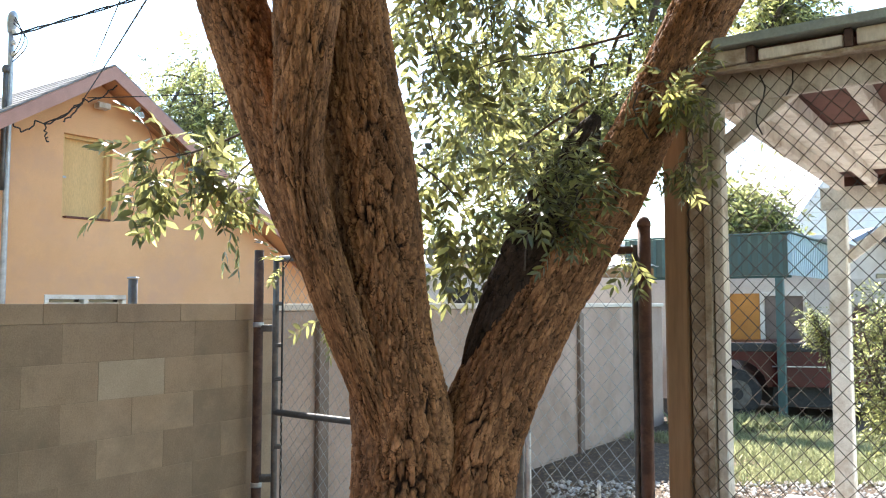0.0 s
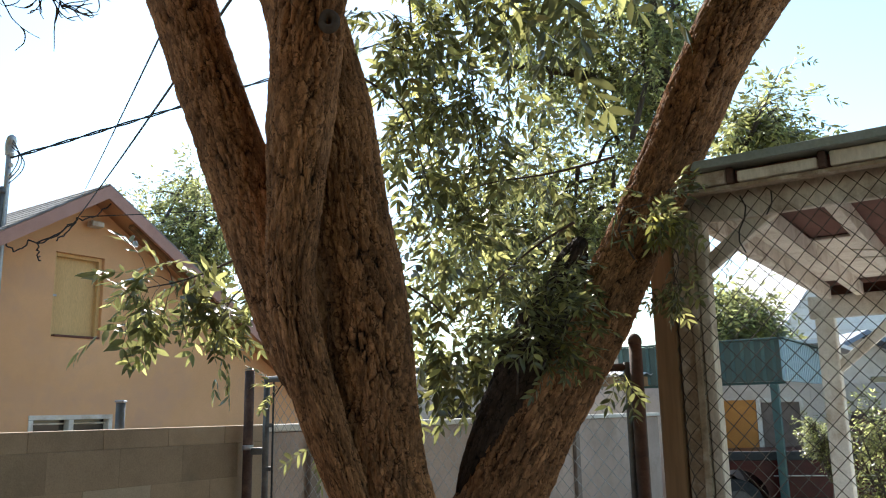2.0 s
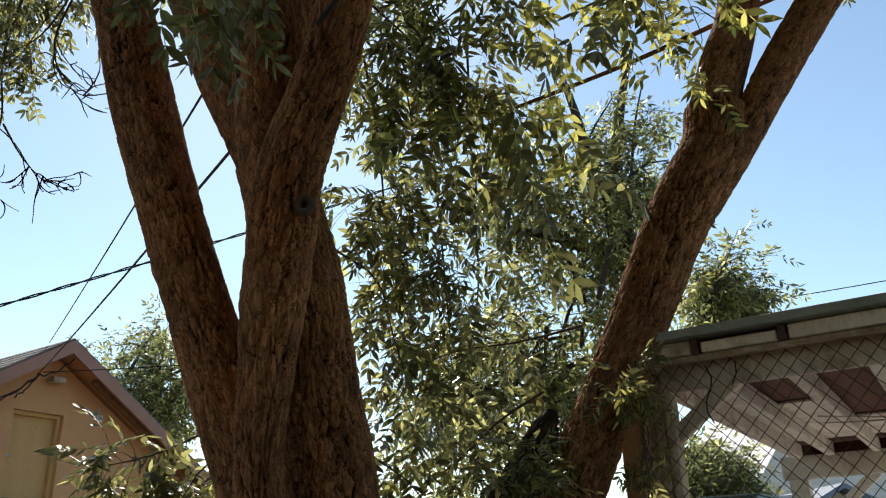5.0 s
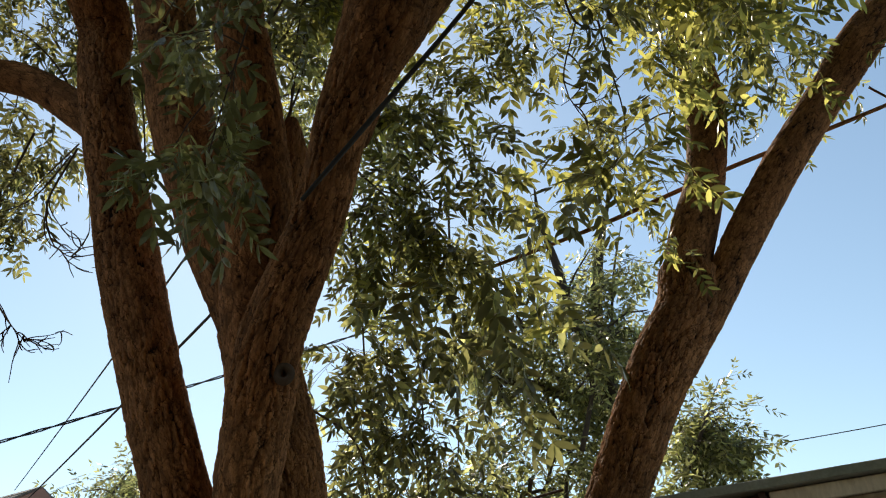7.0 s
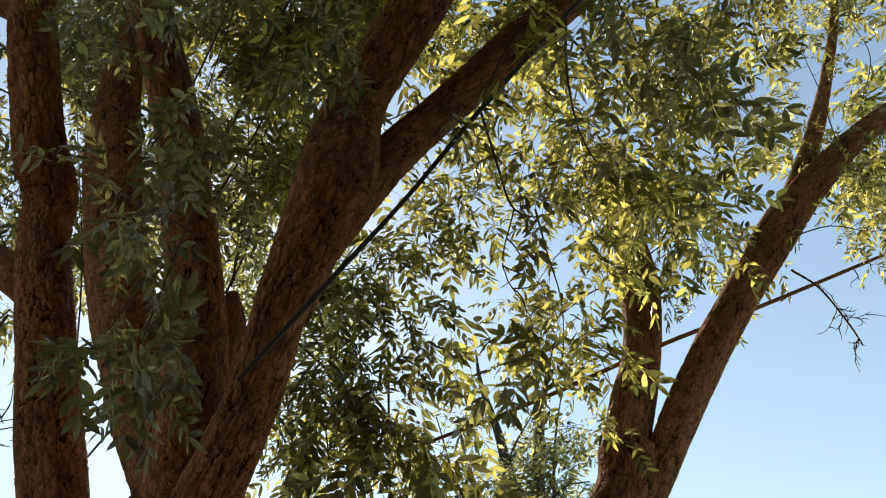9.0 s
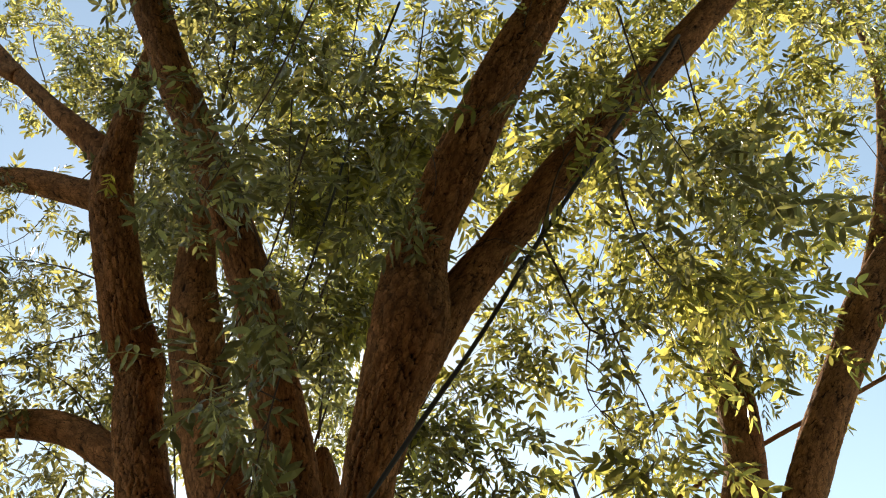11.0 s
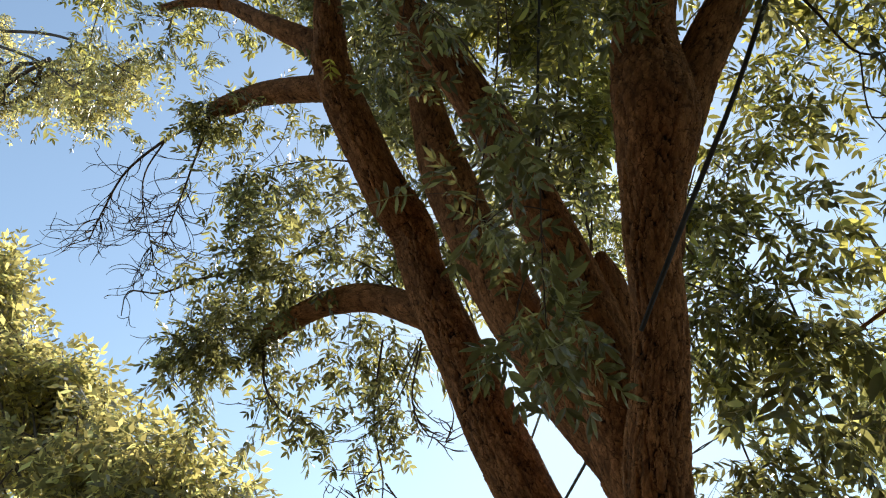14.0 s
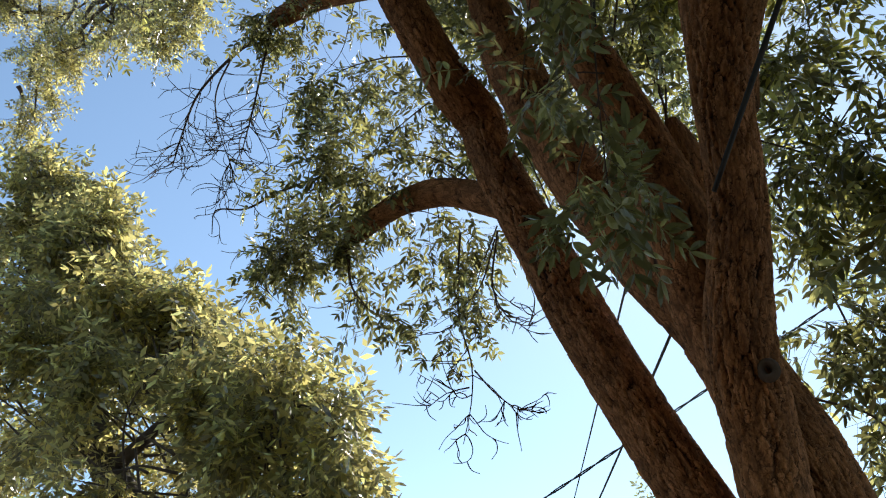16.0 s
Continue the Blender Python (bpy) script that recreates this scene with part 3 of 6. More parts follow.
LIMB_D = [(-0.108, 2.063, 3.634, 0.069), (-0.013, 1.986, 3.921, 0.085), (0.220, 1.909, 4.299, 0.091), (0.481, 1.863, 4.621, 0.088), (0.801, 1.732, 4.954, 0.086), (1.122, 1.633, 5.269, 0.086), (1.640, 1.536, 5.826, 0.080), (2.435, 1.430, 6.758, 0.071)]
STEM_EAST = [(0.020, 2.680, 0.000, 0.240), (0.060, 2.680, 0.500, 0.170), (0.078, 2.658, 0.974, 0.145), (0.156, 2.695, 1.260, 0.139), (0.350, 2.757, 1.633, 0.134), (0.567, 2.843, 1.955, 0.118), (0.743, 2.924, 2.239, 0.106), (0.944, 3.000, 2.623, 0.115), (1.218, 3.042, 3.145, 0.135), (1.412, 3.071, 3.463, 0.143), (1.474, 3.107, 3.679, 0.142)]
LIMB_E = [(1.127, 3.045, 3.040, 0.091), (1.392, 3.099, 3.503, 0.110), (1.538, 3.133, 3.880, 0.113), (1.735, 3.181, 4.369, 0.108), (1.828, 3.181, 4.910, 0.111), (1.820, 3.192, 5.556, 0.082), (1.815, 3.194, 6.023, 0.048)]
LIMB_F = [(1.228, 3.027, 3.036, 0.060), (1.495, 3.049, 3.429, 0.079), (1.779, 3.056, 3.864, 0.093), (2.050, 2.961, 4.271, 0.100), (2.371, 2.858, 4.685, 0.102), (2.520, 2.755, 4.881, 0.111), (2.794, 2.641, 5.177, 0.093), (3.228, 2.534, 5.554, 0.071), (3.882, 2.390, 6.009, 0.060)]
HOOK = [(-1.206, 2.720, 4.172, 0.081), (-1.615, 2.800, 4.529, 0.080), (-1.973, 2.900, 4.704, 0.073), (-2.276, 3.000, 4.771, 0.068), (-2.473, 3.050, 4.766, 0.055), (-2.519, 3.050, 4.710, 0.019)]
STUB = [(-1.570, 2.270, 5.717, 0.083), (-1.822, 2.300, 5.888, 0.081), (-2.187, 2.350, 6.113, 0.078), (-2.542, 2.400, 6.248, 0.067), (-2.654, 2.410, 6.260, 0.023)]
UPPER_WEST = [(-1.581, 2.240, 5.834, 0.091), (-1.709, 2.200, 6.153, 0.081), (-1.928, 2.150, 6.408, 0.066), (-2.193, 2.130, 6.742, 0.057), (-2.752, 2.100, 7.523, 0.051), (-3.386, 2.000, 8.508, 0.041), (-4.399, 1.900, 10.131, 0.025)]
SIDE_STUB = [(-2.410, 2.120, 7.027, 0.060), (-2.706, 2.120, 7.268, 0.041), (-3.045, 2.120, 7.423, 0.028)]
BROKEN = [(0.495, 3.450, 3.884, 0.009), (1.191, 3.400, 4.158, 0.012), (1.945, 3.300, 4.478, 0.013), (2.463, 3.120, 4.613, 0.012), (3.372, 3.000, 4.973, 0.010), (3.982, 2.950, 5.229, 0.007)]
DEAD = [(2.607, 2.900, 4.719, 0.007), (2.729, 2.900, 4.592, 0.006), (2.817, 2.920, 4.375, 0.005), (2.868, 2.950, 4.241, 0.004)]
THIN_EAST = [(2.690, 2.740, 5.147, 0.057), (3.032, 2.700, 5.699, 0.054), (3.394, 2.650, 6.405, 0.039), (3.773, 2.600, 7.267, 0.030), (3.933, 2.500, 8.094, 0.021), (3.905, 2.400, 8.822, 0.010)]
SHADED_STUB = [(0.078, 2.710, 1.373, 0.020), (0.112, 2.690, 1.436, 0.042), (0.167, 2.690, 1.561, 0.056), (0.242, 2.700, 1.705, 0.068), (0.326, 2.720, 1.855, 0.078), (0.421, 2.770, 2.014, 0.076), (0.493, 2.800, 2.159, 0.056), (0.542, 2.830, 2.257, 0.022)]
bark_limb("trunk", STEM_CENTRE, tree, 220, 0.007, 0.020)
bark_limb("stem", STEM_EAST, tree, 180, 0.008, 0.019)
# runs down the left flank as a dark strip in place of the stem's shade
bark_limb("stub", SHADED_STUB, tree, 96, 0.009, 0.03, "dark broken limb stub and shaded flank of the stem", SHADED_BARK)
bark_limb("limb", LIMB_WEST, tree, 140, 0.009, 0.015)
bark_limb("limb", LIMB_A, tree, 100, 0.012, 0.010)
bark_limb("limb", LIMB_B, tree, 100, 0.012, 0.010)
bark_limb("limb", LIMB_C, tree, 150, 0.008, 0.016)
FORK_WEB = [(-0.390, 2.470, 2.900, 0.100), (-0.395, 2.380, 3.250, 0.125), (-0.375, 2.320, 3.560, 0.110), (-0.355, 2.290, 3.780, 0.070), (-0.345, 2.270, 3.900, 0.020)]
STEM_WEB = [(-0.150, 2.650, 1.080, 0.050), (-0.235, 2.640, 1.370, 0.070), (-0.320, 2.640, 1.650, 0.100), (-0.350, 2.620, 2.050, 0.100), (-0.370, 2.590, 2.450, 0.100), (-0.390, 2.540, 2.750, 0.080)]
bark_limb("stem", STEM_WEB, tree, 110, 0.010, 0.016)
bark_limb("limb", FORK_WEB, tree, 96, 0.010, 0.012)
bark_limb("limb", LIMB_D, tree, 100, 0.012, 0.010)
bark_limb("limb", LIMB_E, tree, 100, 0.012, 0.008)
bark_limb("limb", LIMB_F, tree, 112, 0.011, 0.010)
for pts in (HOOK, STUB, UPPER_WEST, SIDE_STUB, THIN_EAST):
    bark_limb("branch", pts, tree, 32, 0.02, 0.006)
for pts in (BROKEN, DEAD):
    bark_limb("branch", pts, tree, 16, 0.02, 0.003, "thin dead branch")

crown = Crown(NEAR_SHAPES, 0.25, 11)


def bough(points, r, twigs, length, **kw):
    pts = [(*p, 0.55 * r * (1 - 0.7 * i / (len(points) - 1))) for i, p in enumerate(points)]
    tube("branch", pts, TWIG, tree, 7, 0.05)
    crown.spray(pts, twigs, length, **kw)


# low leafy shoot over the yard wall
bough([(-0.469, 2.950, 2.369), (-0.740, 2.950, 2.231), (-0.911, 2.900, 2.148), (-1.066, 2.850, 2.108)], 0.012, 13, 0.18, droop=0.6, start=0.3, gap=0.05, size=0.165)
bough([(-0.551, 2.950, 2.200), (-0.697, 2.950, 2.136), (-0.765, 2.900, 2.024), (-0.730, 2.850, 1.936)], 0.008, 10, 0.14, droop=0.4, gap=0.05, size=0.135)
bough([(-0.497, 2.900, 1.839), (-0.577, 2.900, 1.717), (-0.586, 2.850, 1.665)], 0.005, 2, 0.06, droop=0.4, size=0.11)
bough([(-0.327, 2.850, 1.635), (-0.409, 2.800, 1.576), (-0.428, 2.800, 1.527)], 0.004, 2, 0.05, droop=0.6, size=0.10)
# curtain of hanging leaves between the two stems
bough([(-0.050, 3.300, 4.724), (0.115, 3.400, 4.073), (0.183, 3.450, 3.346), (0.221, 3.500, 2.740)], 0.018, 7, 0.63, droop=1.3, spread=0.9, kids=1, size=0.165)
bough([(-0.222, 3.300, 4.404), (-0.112, 3.400, 3.781), (-0.062, 3.500, 3.193), (0.024, 3.500, 2.609)], 0.014, 5, 0.60, droop=1.3, spread=0.9, kids=1, size=0.165)
bough([(0.379, 3.600, 4.610), (0.382, 3.700, 3.722), (0.381, 3.700, 3.030), (0.294, 3.700, 2.573)], 0.014, 6, 0.60, droop=1.3, spread=0.9, kids=1, size=0.165)
bough([(-0.181, 3.100, 5.244), (0.073, 3.200, 4.591), (0.245, 3.300, 4.009), (0.178, 3.400, 3.365)], 0.014, 6, 0.57, droop=1.2, spread=0.9, kids=1, size=0.165)
bough([(-0.286, 3.000, 2.986), (-0.107, 3.200, 2.910), (-0.037, 3.300, 2.685), (0.044, 3.300, 2.410)], 0.010, 6, 0.54, droop=1.0, spread=0.9, kids=1, size=0.165)
bough([(-0.093, 3.000, 2.124), (0.014, 3.200, 2.067), (0.084, 3.300, 1.988), (0.119, 3.300, 1.918)], 0.008, 7, 0.30, droop=0.8, kids=1, size=0.165)
bough([(0.583, 3.200, 2.410), (0.412, 3.300, 2.317), (0.231, 3.400, 2.169), (0.039, 3.400, 2.024)], 0.012, 7, 0.51, droop=1.0, kids=1, size=0.165)
bough([(0.770, 3.200, 2.689), (0.510, 3.300, 2.651), (0.240, 3.500, 2.664), (-0.009, 3.500, 2.563)], 0.012, 8, 0.54, droop=1.0, kids=1, size=0.165)
# sucker shoots on the east stem
bough([(0.413, 2.620, 1.790), (0.396, 2.620, 1.901), (0.370, 2.620, 2.029), (0.417, 2.620, 2.160)], 0.008, 20, 0.16, droop=0.3, gap=0.05, start=0.0, size=0.10)
bough([(0.263, 2.600, 1.705), (0.272, 2.600, 1.813), (0.308, 2.600, 1.904), (0.326, 2.600, 1.976)], 0.006, 16, 0.16, droop=0.3, gap=0.05, start=0.0, size=0.10)
bough([(0.726, 2.800, 2.168), (0.650, 2.720, 2.269), (0.704, 2.700, 2.342), (0.858, 2.700, 2.362)], 0.007, 12, 0.13, droop=0.6, gap=0.045, start=0.1, size=0.10)
bough([(0.813, 2.750, 2.237), (0.851, 2.720, 2.181), (0.843, 2.700, 2.119), (0.823, 2.700, 2.070)], 0.006, 9, 0.07, droop=0.8, gap=0.04, start=0.1, size=0.09)
bough([(0.625, 3.000, 1.889), (0.656, 3.000, 1.825), (0.686, 3.000, 1.751)], 0.004, 3, 0.07, droop=0.8, size=0.11)
# foliage behind the upper limbs
bough([(-1.148, 3.200, 6.739), (-0.680, 3.000, 6.778), (-0.266, 2.900, 6.293), (-0.097, 2.800, 5.719)], 0.014, 8, 0.60, droop=0.9, kids=1)
bough([(-0.602, 3.000, 4.947), (-0.486, 3.000, 5.266), (-0.493, 2.900, 5.696), (-0.576, 2.800, 6.233)], 0.012, 7, 0.51, droop=0.8, kids=1)
bough([(-0.667, 2.600, 4.430), (-0.441, 2.500, 4.932), (-0.277, 2.400, 5.571), (-0.223, 2.200, 6.500)], 0.014, 8, 0.63, droop=0.9, kids=1)
bough([(-0.660, 2.300, 5.967), (-0.399, 2.200, 6.183), (-0.050, 2.100, 6.216), (0.223, 2.000, 6.070)], 0.014, 8, 0.63, droop=0.9, kids=1)
bough([(-0.131, 2.900, 4.144), (0.089, 3.000, 3.963), (0.202, 3.100, 3.784), (0.254, 3.100, 3.557)], 0.010, 4, 0.69, droop=1.0, kids=1)
bough([(-0.032, 2.600, 4.179), (0.182, 2.800, 4.214), (0.349, 2.900, 4.095), (0.407, 3.000, 3.909)], 0.010, 4, 0.65, droop=1.0, kids=1)
bough([(-0.488, 3.000, 4.482), (-0.429, 3.100, 4.967), (-0.470, 3.100, 5.726), (-0.432, 3.000, 6.543)], 0.012, 9, 0.5, droop=0.8, kids=1, size=0.18)
bough([(-1.157, 3.200, 4.061), (-1.315, 3.300, 4.845), (-1.515, 3.300, 5.650), (-1.764, 3.200, 6.657)], 0.010, 13, 0.35, droop=0.8, kids=1, size=0.165)
bough([(-0.454, 2.900, 4.451), (-0.434, 3.000, 5.014), (-0.313, 3.000, 5.658), (-0.125, 2.900, 6.559)], 0.012, 11, 0.42, droop=0.8, kids=1, size=0.165)
bough([(-1.175, 3.100, 5.367), (-1.488, 3.100, 6.014), (-1.636, 3.100, 6.636), (-1.662, 3.000, 7.167)], 0.010, 14, 0.42, droop=0.8, kids=1, size=0.165)
bough([(-0.693, 3.000, 4.224), (-0.684, 3.100, 4.709), (-0.688, 3.100, 5.144), (-0.641, 3.000, 5.494)], 0.010, 10, 0.4, droop=0.7, kids=1, size=0.18)
bough([(-0.446, 2.900, 4.491), (-0.456, 2.900, 4.814), (-0.425, 2.800, 5.040), (-0.402, 2.700, 5.377)], 0.010, 10, 0.4, droop=0.7, kids=1, size=0.18)
bough([(-1.185, 3.200, 4.608), (-1.248, 3.300, 5.194), (-1.363, 3.300, 5.769), (-1.509, 3.200, 6.228)], 0.010, 14, 0.35, droop=0.7, kids=1, size=0.165)
# large leaves close in front of the limbs
bough([(-0.300, 1.400, 3.900), (-0.400, 1.480, 3.400), (-0.440, 1.500, 3.120), (-0.450, 1.500, 3.020)], 0.006, 7, 0.17, droop=0.8, gap=0.05, start=0.45, size=0.155)
bough([(-0.400, 1.480, 3.400), (-0.500, 1.480, 3.200), (-0.540, 1.480, 3.060)], 0.005, 5, 0.15, droop=0.8, gap=0.05, start=0.3, size=0.155)
bough([(-0.360, 1.450, 3.450), (-0.470, 1.450, 3.520), (-0.560, 1.450, 3.480)], 0.005, 5, 0.17, droop=0.8, gap=0.05, start=0.2, size=0.15)
bough([(-0.220, 0.850, 3.900), (-0.340, 1.050, 3.620), (-0.450, 1.150, 3.400), (-0.520, 1.200, 3.240)], 0.006, 6, 0.17, droop=0.8, gap=0.06, start=0.3, size=0.14)
bough([(-0.240, 0.900, 3.800), (-0.290, 1.000, 3.550), (-0.310, 1.020, 3.400)], 0.004, 3, 0.12, droop=0.8, gap=0.06, start=0.4, size=0.12)
bough([(-0.080, 0.350, 4.000), (-0.230, 0.500, 3.600), (-0.330, 0.570, 3.380), (-0.380, 0.600, 3.260)], 0.005, 5, 0.16, droop=0.8, gap=0.06, start=0.3, size=0.12)
bough([(-0.281, 0.700, 4.743), (-0.330, 0.750, 4.337), (-0.372, 0.800, 4.083)], 0.005, 4, 0.12, droop=0.8, gap=0.055, start=0.2, size=0.12)
bough([(-0.054, 0.750, 4.683), (-0.105, 0.800, 4.206), (-0.170, 0.850, 3.949)], 0.005, 4, 0.12, droop=0.8, gap=0.055, start=0.2, size=0.12)
bough([(0.160, 0.800, 4.582), (0.090, 0.850, 4.100), (0.045, 0.900, 3.942)], 0.005, 3, 0.12, droop=0.8, gap=0.055, start=0.2, size=0.12)
bough([(-0.280, 0.850, 4.117), (-0.279, 0.900, 3.812), (-0.273, 0.950, 3.658)], 0.005, 3, 0.12, droop=0.8, gap=0.055, start=0.2, size=0.12)
bough([(0.750, 0.700, 4.300), (0.780, 0.850, 4.000), (0.820, 0.900, 3.780), (0.860, 0.950, 3.650)], 0.006, 7, 0.22, droop=0.8, gap=0.06, start=0.2, size=0.15)
bough([(0.950, 0.800, 4.250), (1.000, 1.000, 4.050), (1.060, 1.100, 3.900), (1.100, 1.150, 3.800)], 0.006, 6, 0.22, droop=0.8, gap=0.06, start=0.2, size=0.15)
bough([(-0.436, 1.300, 3.974), (-0.514, 1.200, 4.202), (-0.578, 1.150, 4.339), (-0.370, 1.100, 4.374)], 0.006, 2, 0.22, droop=0.8, size=0.165)
# east overhead boughs with pale leaves
crown.g = np.random.default_rng(101)
bough([(0.602, 1.750, 4.485), (0.653, 1.800, 4.218), (0.707, 1.850, 4.021), (0.856, 1.900, 4.051), (1.147, 2.000, 4.340)], 0.012, 6, 0.51, droop=1.0, kids=1, size=0.165)
bough([(0.707, 1.850, 4.021), (0.645, 1.900, 3.776), (0.721, 1.950, 3.636), (0.777, 1.950, 3.588)], 0.006, 4, 0.22, droop=0.9, leafy=False, size=0.165)
bough([(1.010, 1.650, 4.943), (1.222, 1.750, 4.814), (1.408, 1.850, 4.679), (1.698, 1.900, 4.691)], 0.012, 8, 0.54, droop=1.0, kids=1, size=0.165)
bough([(1.952, 3.550, 4.955), (1.670, 3.350, 4.912), (1.327, 3.250, 4.613), (0.979, 3.150, 4.264)], 0.012, 6, 0.48, droop=0.9, kids=1, size=0.165)
bough([(2.004, 3.550, 5.476), (1.681, 3.350, 5.564), (1.360, 3.150, 5.439), (0.991, 3.050, 5.366)], 0.012, 6, 0.51, droop=0.9, kids=1, size=0.165)
bough([(1.973, 3.550, 5.232), (2.131, 3.350, 5.285), (2.317, 3.250, 5.334), (2.482, 3.150, 5.191)], 0.010, 6, 0.48, droop=0.9, kids=1, size=0.165)
bough([(1.795, 3.100, 4.839), (1.513, 2.900, 4.904), (1.259, 2.800, 4.712), (1.035, 2.700, 4.382)], 0.010, 6, 0.48, droop=0.9, kids=1, size=0.165)
bough([(2.082, 3.100, 5.738), (2.032, 2.900, 5.360), (2.054, 2.800, 4.932), (2.092, 2.800, 4.720)], 0.010, 7, 0.48, droop=0.8, kids=1, size=0.165)
bough([(2.539, 2.750, 4.916), (2.765, 2.700, 5.207), (3.100, 2.700, 5.489), (3.219, 2.700, 5.244)], 0.010, 6, 0.42, droop=0.5, kids=1, size=0.165)
bough([(1.509, 3.000, 4.133), (1.360, 2.900, 4.127), (1.335, 2.800, 3.865), (1.236, 2.750, 3.713)], 0.006, 5, 0.22, droop=0.9, size=0.165)
bough([(0.902, 1.400, 4.650), (0.892, 1.500, 4.398), (0.936, 1.600, 4.147), (1.076, 1.700, 4.009)], 0.012, 8, 0.54, droop=1.0, kids=1, size=0.165)
bough([(0.772, 1.800, 3.977), (0.822, 1.900, 3.851), (0.878, 2.000, 3.699), (0.882, 2.100, 3.522)], 0.008, 5, 0.48, droop=0.8, kids=1, size=0.165)
bough([(0.602, 1.750, 4.485), (0.720, 1.600, 4.741), (0.861, 1.500, 4.860), (1.082, 1.400, 4.998)], 0.010, 8, 0.30, droop=0.9, kids=1, size=0.165)
bough([(2.429, 2.700, 4.861), (2.720, 2.650, 5.151), (2.953, 2.600, 5.262), (3.306, 2.600, 5.394)], 0.008, 14, 0.26, droop=0.5, gap=0.05, kids=1, size=0.105)
bough([(2.534, 2.700, 4.782), (2.767, 2.650, 4.836), (2.943, 2.600, 4.757), (3.175, 2.600, 4.815)], 0.008, 14, 0.26, droop=0.5, gap=0.05, kids=1, size=0.105)
bough([(2.518, 2.800, 5.294), (2.491, 2.800, 5.547), (2.744, 2.800, 5.847), (3.014, 2.800, 5.933)], 0.008, 14, 0.26, droop=0.5, gap=0.05, kids=1, size=0.105)
bough([(3.118, 2.650, 5.593), (3.163, 2.600, 6.053), (3.249, 2.600, 6.586), (3.594, 2.600, 7.239)], 0.008, 14, 0.26, droop=0.5, gap=0.05, kids=1, size=0.105)
bough([(3.351, 2.600, 5.836), (3.737, 2.600, 6.514), (3.822, 2.600, 7.115), (4.249, 2.600, 7.871)], 0.008, 14, 0.26, droop=0.5, gap=0.05, kids=1, size=0.105)
# the small bright shoot high in the middle
bough([(0.303, 2.350, 3.286), (0.398, 2.280, 3.264), (0.462, 2.250, 3.228)], 0.003, 1, 0.10, droop=0.6)
# west side: hook branch, dead twigs and thin foliage
crown.g = np.random.default_rng(102)
bough([(-1.973, 2.900, 4.669), (-2.219, 2.950, 5.001), (-2.556, 3.000, 5.277), (-2.914, 3.100, 5.567)], 0.012, 8, 0.45, droop=0.7, kids=1, size=0.15)
bough([(-2.512, 3.050, 4.711), (-2.842, 3.100, 4.916), (-3.064, 3.100, 4.897), (-3.178, 3.100, 4.769)], 0.010, 8, 0.36, droop=0.7, kids=1, size=0.15)
bough([(-1.407, 2.800, 4.409), (-1.685, 2.900, 4.836), (-1.982, 2.950, 5.093), (-2.433, 3.000, 5.145)], 0.010, 12, 0.45, droop=0.7, kids=1, size=0.15)
bough([(-1.374, 2.750, 4.082), (-1.531, 2.850, 3.929), (-1.718, 2.950, 3.910), (-1.914, 3.000, 3.900)], 0.008, 6, 0.20, droop=0.6, kids=1, size=0.13)
bough([(-2.490, 3.000, 4.644), (-2.468, 3.050, 4.348), (-2.305, 3.050, 4.146), (-2.191, 3.050, 4.039)], 0.007, 11, 0.22, droop=0.9, size=0.15)
bough([(-1.596, 2.450, 5.268), (-1.859, 2.500, 5.462), (-2.267, 2.600, 5.679), (-2.564, 2.650, 5.621)], 0.010, 12, 0.48, droop=0.8, kids=1, size=0.15)
bough([(-3.291, 2.650, 8.691), (-2.879, 2.100, 7.098), (-3.350, 2.700, 7.658), (-2.911, 2.750, 7.128)], 0.010, 8, 0.45, droop=0.8, kids=1, size=0.15)
bough([(-2.653, 2.650, 7.907), (-2.972, 2.550, 8.797), (-2.531, 2.500, 8.647), (-2.199, 2.550, 7.944)], 0.010, 9, 0.51, droop=0.7, kids=1, size=0.15)
bough([(-1.967, 2.700, 6.908), (-2.276, 2.850, 6.619), (-2.470, 2.950, 6.366), (-2.790, 3.050, 6.353)], 0.010, 9, 0.48, droop=0.8, kids=1, size=0.15)
bough([(-1.559, 2.550, 7.161), (-1.658, 2.650, 6.621), (-1.511, 2.750, 6.166), (-1.496, 2.850, 5.757)], 0.008, 7, 0.45, droop=0.8, kids=1, size=0.15)
bough([(-2.244, 3.000, 4.758), (-2.523, 3.050, 4.955), (-2.812, 3.100, 4.949), (-3.046, 3.100, 4.974)], 0.008, 26, 0.22, droop=0.6, gap=0.05, size=0.11)
bough([(-2.415, 2.950, 4.600), (-2.629, 3.000, 4.639), (-2.814, 3.000, 4.807), (-3.106, 3.050, 4.965)], 0.007, 24, 0.2, droop=0.6, gap=0.05, size=0.11)
bough([(-1.523, 2.500, 4.909), (-1.814, 2.600, 4.949), (-2.129, 2.700, 4.939), (-2.466, 2.800, 5.052)], 0.008, 18, 0.36, droop=0.7, kids=1, size=0.15)
bough([(-2.500, 2.950, 4.723), (-2.769, 3.000, 4.874), (-2.956, 3.000, 4.826), (-3.147, 3.050, 4.802)], 0.007, 18, 0.26, droop=0.7, kids=1, size=0.15)
bough([(-1.375, 2.800, 4.190), (-1.551, 2.900, 4.045), (-1.698, 3.000, 3.920), (-1.843, 3.000, 3.850)], 0.007, 7, 0.18, droop=0.6, kids=1, size=0.13)
bough([(-3.488, 2.000, 8.679), (-3.743, 2.100, 8.078), (-3.850, 2.200, 7.443), (-3.969, 2.300, 7.042)], 0.010, 8, 0.48, droop=0.7, kids=1, size=0.15)
